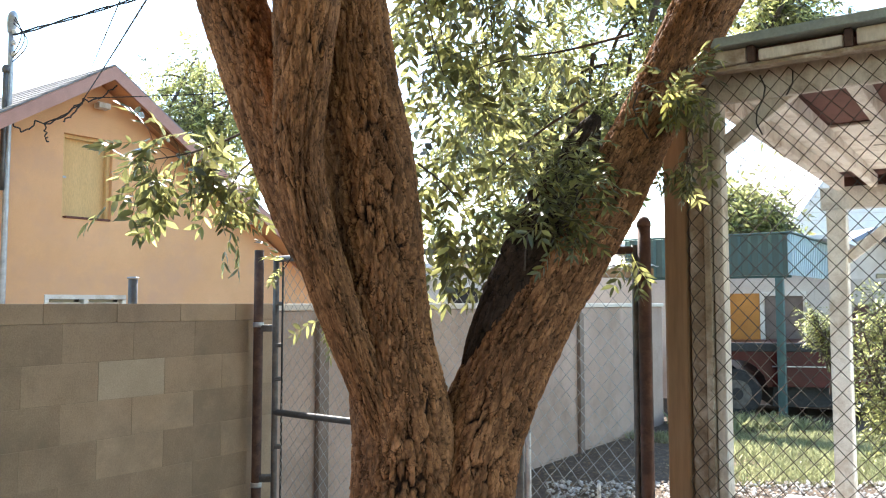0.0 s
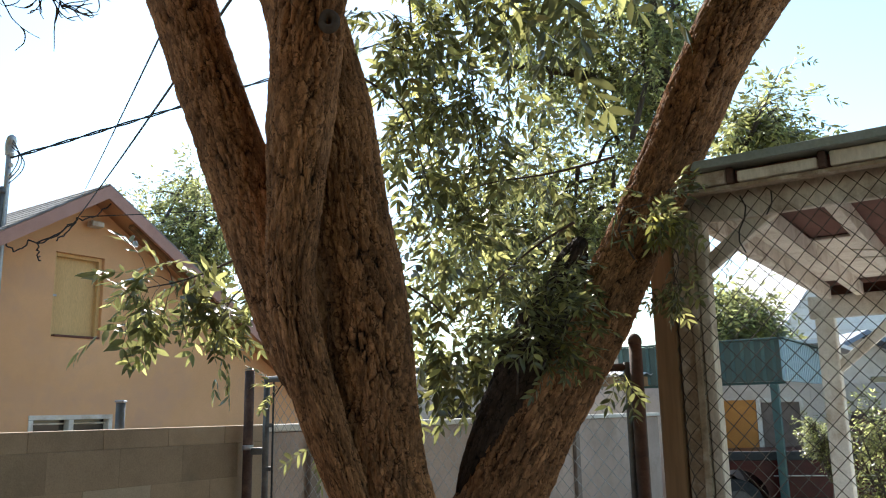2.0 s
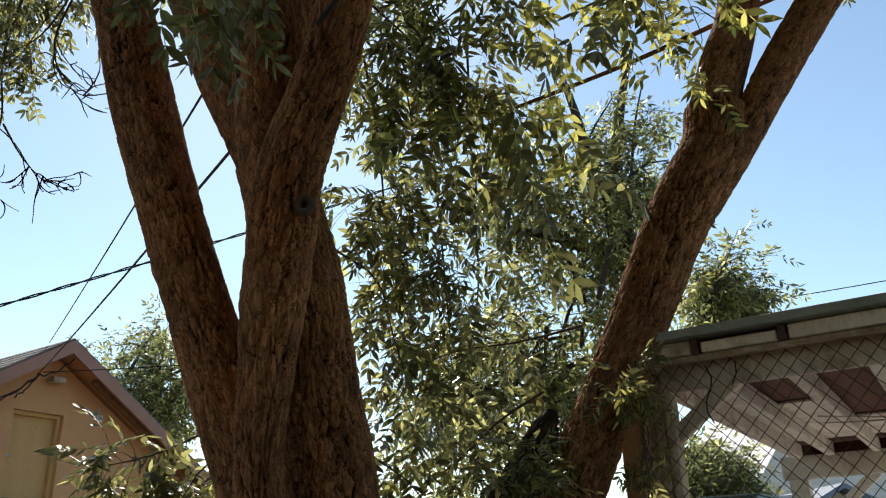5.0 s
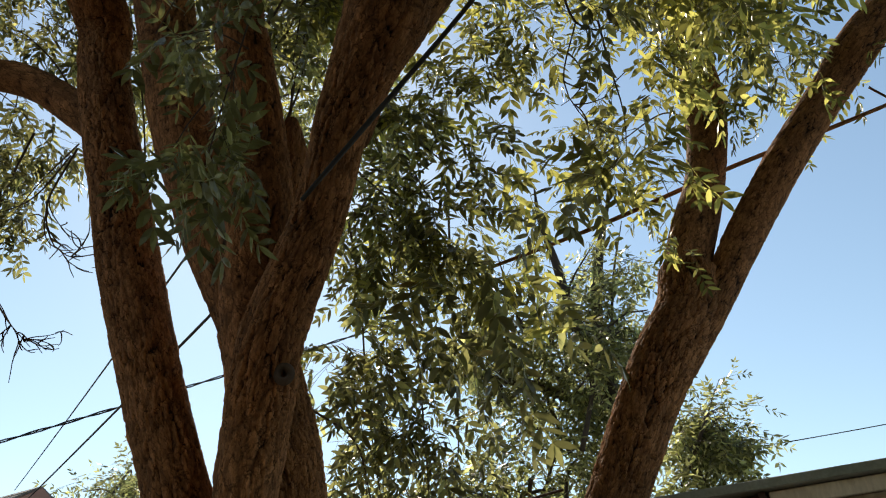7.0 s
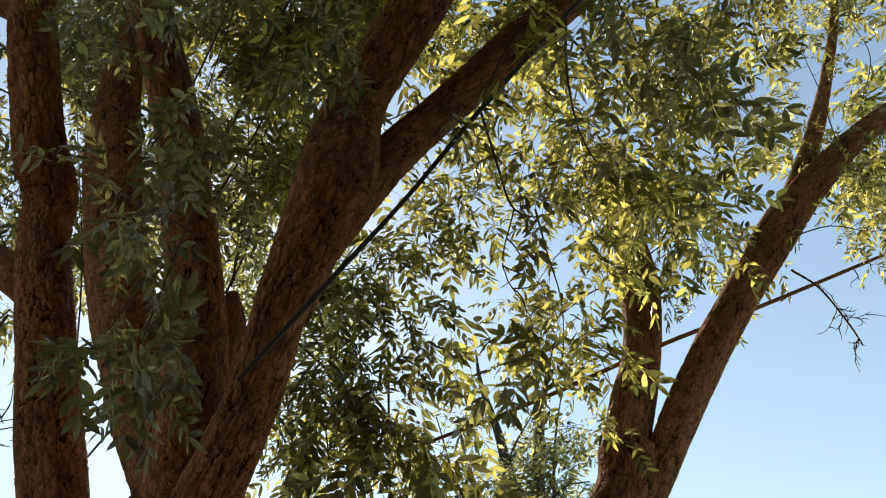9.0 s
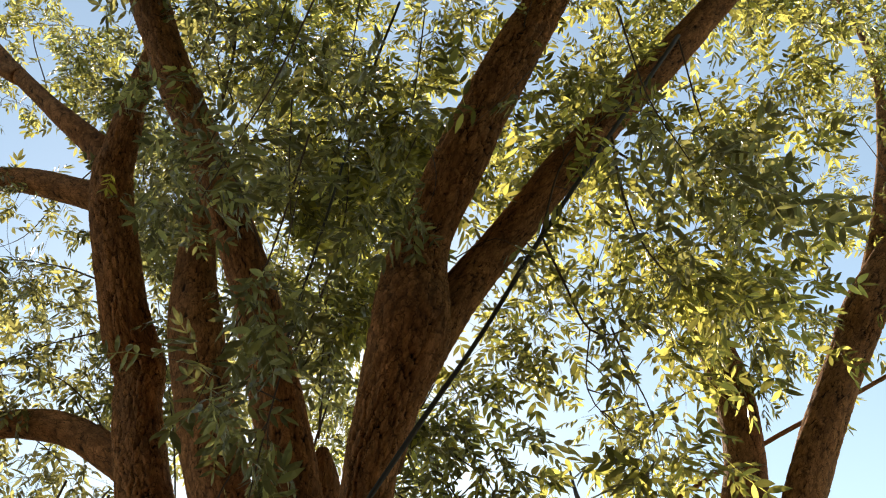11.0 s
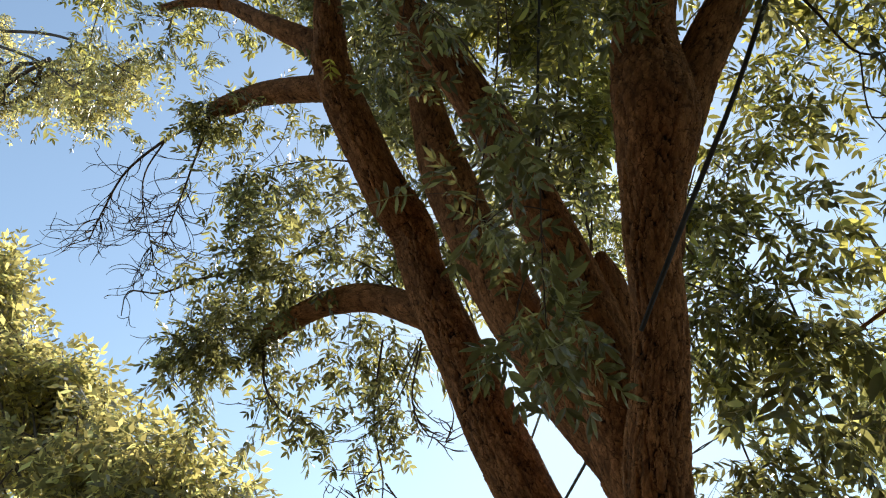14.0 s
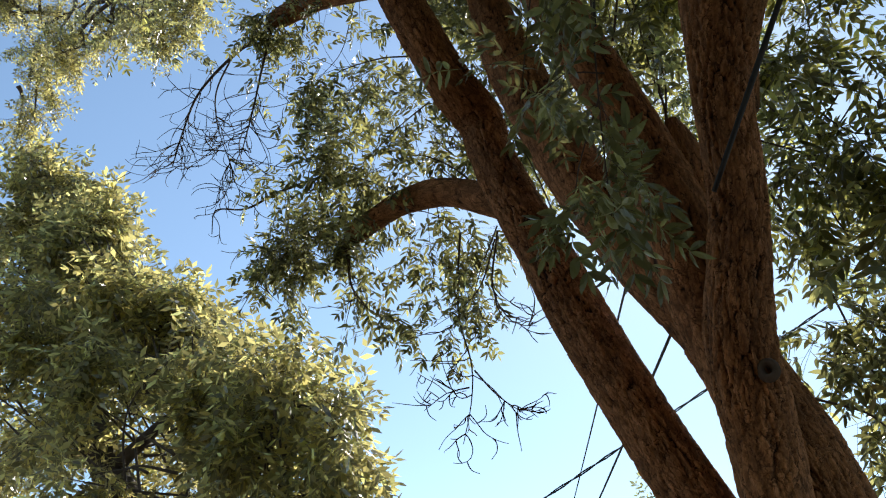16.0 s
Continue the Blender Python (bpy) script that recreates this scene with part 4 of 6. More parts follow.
bough([(-0.923, 2.050, 6.369), (-1.043, 1.950, 6.857), (-0.692, 1.850, 6.914), (-0.303, 1.750, 6.587)], 0.010, 8, 0.54, droop=0.8, kids=1, size=0.15)


def leaf_cloud(centre, radii, count, twigs=6, length=0.38, size=0.165):
    """Short boughs in all directions within an egg-shaped part of the crown."""
    g = crown.g
    for _ in range(count):
        d = unit(g.normal(0, 1, 3))
        o = np.array(centre) - d * np.array(radii) * g.uniform(0.2, 0.7)
        e = np.array(centre) + d * np.array(radii) * g.uniform(0.3, 1.0)
        m = (o + e) / 2 + g.normal(0, 0.05, 3)
        bough([tuple(o), tuple(m), tuple(e)], 0.008, twigs, length, droop=0.8, kids=1, size=size)


# the filled middle of the crown between the limbs
crown.g = np.random.default_rng(103)
leaf_cloud((-0.633, 2.000, 6.940), (0.30, 0.25, 0.30), 3)
leaf_cloud((-0.017, 2.300, 6.479), (0.30, 0.25, 0.35), 3)
leaf_cloud((-0.582, 2.600, 6.205), (0.30, 0.25, 0.35), 3)
leaf_cloud((0.352, 1.900, 6.860), (0.28, 0.25, 0.30), 3)
leaf_cloud((-0.123, 1.800, 7.771), (0.35, 0.25, 0.3), 3)
leaf_cloud((-1.254, 1.900, 8.444), (0.3, 0.25, 0.3), 2)
leaf_cloud((1.308, 1.800, 6.181), (0.30, 0.25, 0.30), 3)
leaf_cloud((1.607, 2.100, 5.531), (0.30, 0.25, 0.30), 3)
leaf_cloud((2.212, 2.000, 5.895), (0.30, 0.25, 0.30), 3)
leaf_cloud((1.882, 2.500, 5.134), (0.35, 0.25, 0.35), 3)
leaf_cloud((2.645, 1.800, 6.416), (0.3, 0.25, 0.3), 2)
leaf_cloud((1.835, 1.700, 6.805), (0.3, 0.25, 0.3), 2)
leaf_cloud((-0.671, 3.000, 7.863), (0.3, 0.25, 0.3), 3)
leaf_cloud((-0.172, 3.100, 6.823), (0.25, 0.25, 0.3), 2)
leaf_cloud((-1.196, 2.700, 9.687), (0.3, 0.25, 0.3), 3)
leaf_cloud((-2.497, 2.500, 8.419), (0.2, 0.2, 0.25), 2)
leaf_cloud((-1.537, 2.400, 7.936), (0.25, 0.2, 0.25), 2)
leaf_cloud((1.355, 2.500, 6.473), (0.2, 0.2, 0.25), 2)
leaf_cloud((0.635, 2.700, 7.005), (0.15, 0.2, 0.25), 2)
leaf_cloud((0.558, 2.800, 5.121), (0.2, 0.2, 0.25), 1)
leaf_cloud((0.717, 2.700, 4.881), (0.25, 0.2, 0.25), 1)
leaf_cloud((-3.166, 2.900, 8.195), (0.2, 0.2, 0.2), 1)
leaf_cloud((-2.537, 3.200, 6.226), (0.2, 0.2, 0.2), 2)
leaf_cloud((-1.707, 3.200, 7.380), (0.15, 0.2, 0.3), 3)
leaf_cloud((-2.002, 2.600, 7.735), (0.2, 0.2, 0.2), 2)
leaf_cloud((-3.848, 3.300, 11.020), (0.25, 0.25, 0.30), 2)
leaf_cloud((-1.831, 3.300, 6.813), (0.2, 0.2, 0.35), 2)
leaf_cloud((-0.374, 3.000, 5.375), (0.2, 0.2, 0.35), 2)
leaf_cloud((0.628, 2.500, 5.788), (0.2, 0.2, 0.3), 2)
leaf_cloud((-1.777, 3.200, 5.300), (0.35, 0.3, 0.35), 4)
leaf_cloud((-2.006, 3.300, 4.797), (0.35, 0.3, 0.35), 3)
leaf_cloud((0.921, 2.100, 5.623), (0.4, 0.3, 0.3), 3)
leaf_cloud((-0.088, 3.300, 3.296), (0.12, 0.15, 0.25), 2)
leaf_cloud((0.119, 3.400, 2.951), (0.15, 0.15, 0.25), 2)
leaf_cloud((-0.702, 2.300, 7.218), (0.3, 0.25, 0.3), 3)
leaf_cloud((-0.195, 2.200, 7.320), (0.3, 0.25, 0.3), 3)
leaf_cloud((-1.862, 2.800, 7.599), (0.3, 0.25, 0.3), 3)
leaf_cloud((-1.213, 3.000, 6.628), (0.2, 0.25, 0.3), 2)
leaf_cloud((0.173, 2.700, 4.431), (0.25, 0.2, 0.3), 3)
leaf_cloud((0.207, 2.900, 4.097), (0.25, 0.2, 0.3), 3)
leaf_cloud((0.127, 3.100, 3.775), (0.25, 0.2, 0.3), 2)
leaf_cloud((1.453, 2.600, 5.374), (0.35, 0.3, 0.4), 3)
leaf_cloud(STUB[-1][:3], (0.12, 0.12, 0.10), 3, 7, 0.16, 0.12)
leaf_cloud(HOOK[-1][:3], (0.10, 0.10, 0.10), 3, 7, 0.14, 0.11)
# leafy sprigs that grow straight out of the limbs
crown.g = np.random.default_rng(104)
for pts, k, r, s in ((UPPER_WEST[1:], 26, 0.24, 0.13), (SIDE_STUB, 8, 0.2, 0.12), (STUB[1:], 14, 0.2, 0.12), (LIMB_WEST[9:], 10, 0.2, 0.13), (LIMB_A[3:], 12, 0.22, 0.14), (LIMB_B[5:], 14, 0.22, 0.15), (LIMB_C[4:], 14, 0.22, 0.15), (LIMB_D[2:], 14, 0.22, 0.15), (LIMB_F[3:], 10, 0.2, 0.14)):
    crown.spray(pts, k, r, droop=0.7, start=0.05, size=s)
# sprigs close in front of the limbs
for a, b, c in (((-0.486, 1.550, 5.143), (-0.600, 1.450, 4.823), (-0.686, 1.400, 4.600)), ((0.691, 1.300, 5.155), (0.499, 1.250, 4.794), (0.316, 1.200, 4.483)), ((0.218, 1.650, 4.258), (0.380, 1.600, 4.301), (0.491, 1.550, 4.113)),
                ((0.169, 1.500, 4.896), (0.176, 1.450, 4.514), (0.101, 1.450, 4.235)), ((-0.846, 1.350, 5.845), (-0.803, 1.300, 5.302), (-0.629, 1.300, 5.045)), ((-0.474, 1.700, 3.843), (-0.535, 1.650, 3.707), (-0.600, 1.650, 3.577))):
    bough([a, b, c], 0.005, 2, 0.18, droop=0.8, gap=0.08, size=0.18)
bough([(-0.743, 1.150, 5.249), (-0.828, 1.250, 5.083), (-0.885, 1.300, 4.787)], 0.005, 6, 0.17, droop=0.8, gap=0.05, start=0.2, size=0.13)
bough([(-0.402, 1.150, 4.785), (-0.485, 1.250, 4.661), (-0.552, 1.300, 4.420)], 0.005, 6, 0.17, droop=0.8, gap=0.05, start=0.2, size=0.13)
bough([(-0.061, 1.150, 4.753), (-0.142, 1.250, 4.637), (-0.221, 1.300, 4.405)], 0.005, 6, 0.17, droop=0.8, gap=0.05, start=0.2, size=0.13)
bough([(-0.597, 1.150, 4.576), (-0.678, 1.250, 4.463), (-0.736, 1.300, 4.240)], 0.005, 6, 0.17, droop=0.8, gap=0.05, start=0.2, size=0.13)
bough([(0.106, 1.150, 4.362), (0.034, 1.250, 4.274), (-0.044, 1.300, 4.082)], 0.005, 6, 0.17, droop=0.8, gap=0.05, start=0.2, size=0.13)
# bare dead branches with curled twigs on the west side
for pts, r, k, length in (([(-2.660, 2.420, 6.240), (-3.089, 2.490, 6.310), (-3.484, 2.560, 6.254), (-3.690, 2.630, 6.057), (-3.849, 2.700, 5.843)], 0.026, 26, 0.46),
                          ([(-2.640, 2.420, 6.230), (-2.770, 2.480, 5.970), (-2.887, 2.540, 5.718), (-3.029, 2.600, 5.437)], 0.020, 24, 0.42),
                          ([(-3.101, 2.500, 6.326), (-3.262, 2.533, 6.104), (-3.243, 2.567, 5.784), (-3.090, 2.600, 5.323)], 0.014, 20, 0.40),
                          ([(-2.633, 2.900, 5.224), (-2.996, 2.925, 5.309), (-3.317, 2.950, 5.341), (-3.652, 2.975, 5.503), (-3.696, 3.000, 5.326)], 0.020, 7, 0.24),
                          ([(-2.700, 3.050, 4.880), (-2.986, 3.050, 4.969), (-3.197, 3.050, 4.855), (-3.301, 3.050, 4.655)], 0.013, 10, 0.26),
                          ([(-1.640, 2.900, 4.330), (-1.700, 2.930, 4.080), (-1.728, 2.950, 3.850), (-1.695, 2.967, 3.591), (-1.730, 2.983, 3.400), (-1.803, 3.000, 3.227)], 0.012, 11, 0.32),
                          ([(-1.673, 2.950, 3.548), (-1.579, 2.975, 3.395), (-1.458, 3.000, 3.269)], 0.009, 8, 0.22),
                          ([(-1.713, 2.950, 3.471), (-1.856, 2.975, 3.494), (-2.009, 3.000, 3.458)], 0.008, 7, 0.20),
                          ([(-2.508, 3.050, 4.662), (-2.490, 3.050, 4.421), (-2.371, 3.050, 4.209)], 0.020, 5, 0.20),
                          ([(-1.330, 2.700, 4.083), (-1.405, 2.717, 3.800), (-1.340, 2.733, 3.600), (-1.230, 2.750, 3.541)], 0.010, 9, 0.24)):
    bough(pts, r, k, length, droop=0.5, start=0.3, spread=0.9, leafy=False, kids=2)
for pts, k, r in ((BROKEN[3:], 10, 0.22), (DEAD, 10, 0.22), (UPPER_WEST[3:], 8, 0.3)):
    crown.spray(pts, k, r, droop=0.3, leafy=False, kids=2)
crown.spray(THIN_EAST[2:], 12, 0.3, droop=0.7, kids=1, size=0.165)
# the far side of the crown, which shades the hanging leaves
crown.g = np.random.default_rng(105)
for start, centre, radii, n in (((-0.6, 2.7, 4.2), (-0.9, 4.9, 7.0), (1.5, 1.2, 1.6), 6), ((-0.2, 2.6, 3.6), (-0.2, 5.0, 6.0), (1.0, 1.0, 1.4), 3)):
    for k in range(n):
        d = unit(crown.g.normal(0, 1, 3))
        e = np.array(centre) + d * np.array(radii) * crown.g.uniform(0.4, 1.0)
        o = np.array(start) + (np.array(centre) - np.array(start)) * crown.g.uniform(0.1, 0.8)
        bough([tuple(o), tuple((o + e) / 2 + np.array([0, 0, 0.2])), tuple(e)], 0.014, 12, 0.6, droop=0.8, kids=1, size=0.18)
# the rest of the crown, overhead and behind the camera
crown.g = np.random.default_rng(106)
for tip, n in ((UPPER_WEST[-1], 3), (LIMB_A[-1], 3), (LIMB_B[-1], 6), (LIMB_C[-1], 6), (LIMB_D[-1], 5), (LIMB_F[-1], 3), (THIN_EAST[-1], 2)):
    o = np.array(tip[:3])
    for k in range(n):
        d = unit(crown.g.normal(0, 0.8, 3) + np.array([o[0] * 0.25, -1.2 if n == 6 else -0.1, 0.45]))
        e = o + d * crown.g.uniform(1.0, 3.2 if n == 6 else 1.5)
        e[2] = max(e[2], 3.6 + 0.5 * abs(e[1]), o[2] + 0.3)
        m = (o + e) / 2 + crown.g.normal(0, 0.1, 3) + np.array([0, 0, 0.25])
        bough([tuple(o), tuple(m), tuple(e)], 0.022, 18, 0.6, droop=0.7, kids=1, size=0.2)
# unseen foliage added behind and overhead to keep sky light off the limbs
shade = Crown(FAR_SHAPES, 0.5, 12)
for _ in range(150):
    d = unit(shade.g.normal(0, 1, 3))
    e = np.array((0.1, -3.0, 5.0)) + d * np.array((4.6, 2.2, 1.3))
    o = np.array((0.0, -1.2, 5.4)) + shade.g.normal(0, 0.4, 3)
    pts = [(*o, 0.02), (*((o + e) / 2 + np.array([0, 0, 0.3])), 0.014), (*e, 0.005)]
    shade.spray(pts, 26, 0.8, 0.8, 0.2, kids=1)
for _ in range(95):
    d = unit(shade.g.normal(0, 1, 3))
    e = np.array((0.0, -1.6, 7.0)) + d * np.array((3.4, 1.6, 1.0))
    o = np.array((-0.2, -0.9, 7.0)) + shade.g.normal(0, 0.4, 3)
    shade.spray([(*o, 0.02), (*((o + e) / 2 + np.array([0, 0, 0.2])), 0.014), (*e, 0.005)], 24, 0.8, 0.7, 0.2, kids=1)
shade.build(tree, LEAF_UPPER)
crown.build(tree, LEAF, 260, upper_mat=LEAF_UPPER, label="feathery green leaves, yellow where the sun shines through")


# yellow leaves whose sunlit brightness is put into the leaf colour
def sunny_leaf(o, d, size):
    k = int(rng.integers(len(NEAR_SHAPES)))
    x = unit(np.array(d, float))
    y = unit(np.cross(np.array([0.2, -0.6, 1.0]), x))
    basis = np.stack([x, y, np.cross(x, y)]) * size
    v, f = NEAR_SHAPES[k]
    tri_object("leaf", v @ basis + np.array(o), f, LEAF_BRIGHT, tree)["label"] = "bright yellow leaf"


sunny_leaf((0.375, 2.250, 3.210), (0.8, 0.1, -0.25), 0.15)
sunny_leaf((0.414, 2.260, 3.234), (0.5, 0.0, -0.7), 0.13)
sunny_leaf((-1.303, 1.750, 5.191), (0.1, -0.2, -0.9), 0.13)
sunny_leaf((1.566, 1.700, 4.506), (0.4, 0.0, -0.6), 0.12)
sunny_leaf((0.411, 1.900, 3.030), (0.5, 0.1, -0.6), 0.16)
# healed knot on the middle stem
K = Vector((-0.297, 2.185, 2.802))
bm = bmesh.new()
ring = 18
loops = []
for rr, out in ((0.034, -0.012), (0.026, 0.010), (0.016, 0.008), (0.009, -0.012), (0.004, -0.03)):
    loops.append([bm.verts.new(K + Vector((rr * math.cos(2 * math.pi * i / ring), -out, rr * 1.15 * math.sin(2 * math.pi * i / ring)))) for i in range(ring)])
for a, b in zip(loops, loops[1:]):
    for i in range(ring):
        bm.faces.new((a[i], a[(i + 1) % ring], b[(i + 1) % ring], b[i]))
bm.faces.new(loops[-1])
part("knot", bm, TWIG, tree, "small dark knot hole", smooth=True)


# ---- other trees ----
def garden_tree(label, trunk, boughs, leaf, seed, twigs=26, length=0.55, droop=0.7, radius=0.045, gap=0.09, leaf_mat=LEAF_FAR, start=0.15):
    ob = tagged(new("tree"), label, "tree", "trees beyond the yard")
    for i, pts in enumerate(trunk):
        tube("trunk" if i == 0 else "limb", pts, BARK_FAR, ob, 14, 0.08)
    c = Crown(FAR_SHAPES, leaf, seed)
    for pts in boughs:
        q = [(*p, radius * (1 - 0.8 * i / (len(pts) - 1))) for i, p in enumerate(pts)]
        tube("branch", q, BARK_FAR, ob, 6, 0.12)
        c.spray(q, twigs, length, droop, gap, start, kids=1)
    c.build(ob, leaf_mat)
    return ob


def crown_boughs(base, centre, radii, count, seed):
    """Boughs that rise from base and end over an uneven egg-shaped crown."""
    g = np.random.default_rng(seed)
    out = []
    base, centre, radii = np.array(base), np.array(centre), np.array(radii)
    for _ in range(count):
        d = unit(g.normal(0, 1, 3))
        tip = centre + d * radii * g.uniform(0.45, 1.0)
        start = base + (centre - base) * g.uniform(0.6, 1.0) + g.normal(0, 0.22, 3) * radii
        mid = (start + tip) / 2 + np.array([0, 0, 0.15 * radii[2]]) + g.normal(0, 0.1, 3) * radii
        out.append([tuple(start), tuple(mid), tuple(tip)])
    return out


# the tree that stands behind the gap between the stems
garden_tree("bushy green tree standing beyond the block wall",
            [[(2.1, 6.7, 0.0, 0.2), (2.06, 6.6, 2.2, 0.15), (2.021, 6.500, 3.865, 0.100), (2.012, 6.500, 4.376, 0.090), (1.996, 6.500, 4.701, 0.080)],
             [(1.992, 6.500, 4.674, 0.070), (1.845, 6.500, 4.985, 0.062), (1.746, 6.500, 5.280, 0.055), (1.686, 6.500, 5.713, 0.042), (1.571, 6.500, 6.239, 0.026), (1.554, 6.500, 6.658, 0.008)],
             [(2.007, 6.500, 4.701, 0.070), (2.007, 6.500, 5.160, 0.060), (2.085, 6.500, 5.650, 0.050), (2.194, 6.500, 6.107, 0.035), (2.369, 6.500, 6.667, 0.010)],
             [(2.017, 6.500, 4.167, 0.050), (1.591, 6.400, 4.341, 0.045), (1.253, 6.400, 4.460, 0.040), (0.957, 6.400, 4.505, 0.032), (0.685, 6.400, 4.540, 0.015)]],
            crown_boughs((2.0, 6.6, 2.5), (1.694, 6.500, 4.991), (1.2, 1.2, 1.5), 20, 21) + crown_boughs((2.2, 6.6, 2.8), (2.930, 6.800, 4.050), (0.32, 0.5, 0.50), 9, 22)
            + crown_boughs((1.5, 6.6, 2.0), (0.801, 6.800, 2.980), (1.1, 1.0, 1.1), 14, 23) + crown_boughs((1.8, 6.6, 2.5), (1.293, 6.800, 3.766), (0.95, 1.0, 0.8), 9, 24), 0.19, 31, 11, 0.45, gap=0.11, radius=0.022)
garden_tree("pale green tree standing behind the peach house",
            [[(-4.6, 17.5, 0, 0.25), (-4.5, 17.5, 3, 0.2), (-5.623, 17.500, 5.033, 0.074)]],
            crown_boughs((-4.5, 17.5, 3.0), (-5.455, 17.500, 5.913), (1.5, 1.5, 2.2), 20, 41), 0.34, 42, 9, 0.9, gap=0.14)
garden_tree("green tree standing behind the far shed",
            [[(7.2, 19, 0, 0.2), (7.2, 19, 2.5, 0.16), (7.165, 19.000, 3.425, 0.094)]],
            crown_boughs((7.2, 19, 2.0), (7.103, 19.000, 3.627), (1.0, 1.2, 1.0), 14, 43), 0.45, 44, 14, 0.8, gap=0.18)
garden_tree("tall dense green tree west of the yard",
            [[(-8.2, 7.4, 0, 0.3), (-8.1, 7.4, 3, 0.26), (-10.867, 7.400, 6.895, 0.267), (-13.158, 7.500, 10.293, 0.110), (-14.280, 7.500, 12.710, 0.037)], [(-10.747, 7.400, 6.411, 0.130), (-9.107, 7.200, 6.876, 0.075), (-7.979, 7.100, 6.931, 0.020)]],
            crown_boughs((-8.2, 7.4, 3.4), (-15.033, 7.600, 12.198), (2.6, 2.4, 3.0), 46, 45) + crown_boughs((-7.8, 7.3, 3.2), (-9.354, 7.400, 7.014), (2.3, 2.1, 2.1), 30, 46) + crown_boughs((-7.9, 7.4, 3.4), (-12.501, 7.500, 11.612), (1.2, 1.3, 1.35), 36, 52) + crown_boughs((-7.6, 7.4, 3.0), (-10.243, 7.500, 9.174), (1.1, 1.2, 0.9), 24, 53) + crown_boughs((-7.2, 7.3, 2.8), (-7.845, 7.400, 6.994), (0.9, 1.0, 0.8), 16, 54) + crown_boughs((-7.0, 7.2, 2.8), (-6.768, 7.200, 5.944), (1.3, 1.4, 1.5), 24, 50)
            + crown_boughs((-6.6, 7.4, 2.6), (-6.270, 7.500, 4.814), (0.7, 0.7, 0.7), 10, 51) + crown_boughs((-12.9, 7.5, 11.0), (-14.5, 7.500, 14.2), (1.2, 1.2, 1.1), 22, 55) + crown_boughs((-11.0, 7.4, 6.0), (-12.6, 7.6, 8.6), (2.6, 2.0, 2.4), 50, 59), 0.44, 47, 7, 0.42, radius=0.024, gap=0.17, leaf_mat=LEAF_WEST, start=0.60)
garden_tree("high tree crown leaning over from the west",
            [[(-10.5, 4.6, 0, 0.3), (-10.2, 4.6, 4, 0.25), (-18.520, 4.800, 19.668, 0.431)]],
            crown_boughs((-16.526, 5.000, 17.542), (-13.230, 5.000, 18.047), (1.6, 1.6, 1.2), 24, 48) + crown_boughs((-13.2, 5.0, 18.0), (-11.2, 5.0, 13.4), (0.45, 0.6, 1.3), 7, 56) + crown_boughs((-11.5, 5.0, 16.5), (-9.0, 5.0, 13.5), (1.7, 0.9, 1.1), 11, 57) + crown_boughs((-9.5, 4.8, 14.4), (-7.2, 5.0, 12.2), (0.7, 0.6, 0.7), 6, 58) + [[(-13.230, 5.000, 18.047), (-9.463, 4.800, 14.388), (-7.432, 4.600, 11.916)], [(-13.230, 5.000, 18.047), (-8.854, 4.700, 14.505), (-6.150, 4.500, 11.361)]], 0.20, 49, 12, 0.5, gap=0.10, leaf_mat=LEAF_WEST)


# ---- ground ----
def ground_material():
    m, n, l, b = material("yard_ground", 0.95)
    patch = noise_node(n, l, 0.55, 5, 0.65)
    fine = noise_node(n, l, 26, 4, 0.7)
    grit = noise_node(n, l, 90, 3, 0.7)
    soil = ramp_node(n, l, fine.outputs[0], [(0.3, (0.065, 0.044, 0.028)), (0.7, (0.14, 0.10, 0.066))]).outputs[0]
    stone = ramp_node(n, l, grit.outputs[0], [(0.35, (0.20, 0.175, 0.145)), (0.65, (0.40, 0.36, 0.31))]).outputs[0]
    f = ramp_node(n, l, patch.outputs[0], [(0.56, (0, 0, 0)), (0.72, (1, 1, 1))]).outputs[0]
    l.new(mix_node(n, l, f, soil, stone), b.inputs["Base Color"])
    bump_node(n, l, b, grit.outputs[0], 0.7, 0.02)
    return m


bm = bmesh.new()
bmesh.ops.create_grid(bm, x_segments=120, y_segments=120, size=1.0)
for v in bm.verts:
    v.co.x, v.co.y = (math.copysign(abs(c) ** 3 * 400 + abs(c) * 12, c) for c in (v.co.x, v.co.y))
    v.co.y += 6
    v.co.z = 0.03 * noise.noise(Vector((v.co.x * 0.5, v.co.y * 0.5, 0))) - 0.02
tagged(part("ground", bm, ground_material(), smooth=True), "dry dirt yard with pale gravel and leaf litter", kind="structure")

U, V = Vector((0.574, 0.819, 0)), Vector((0.819, -0.574, 0))


def along(origin):
    """Axes of the place: x along the yard wall, y away from the yard, z up."""
    return Matrix(((0.574, -0.819, 0, origin[0]), (0.819, 0.574, 0, origin[1]), (0, 0, 1, 0), (0, 0, 0, 1)))


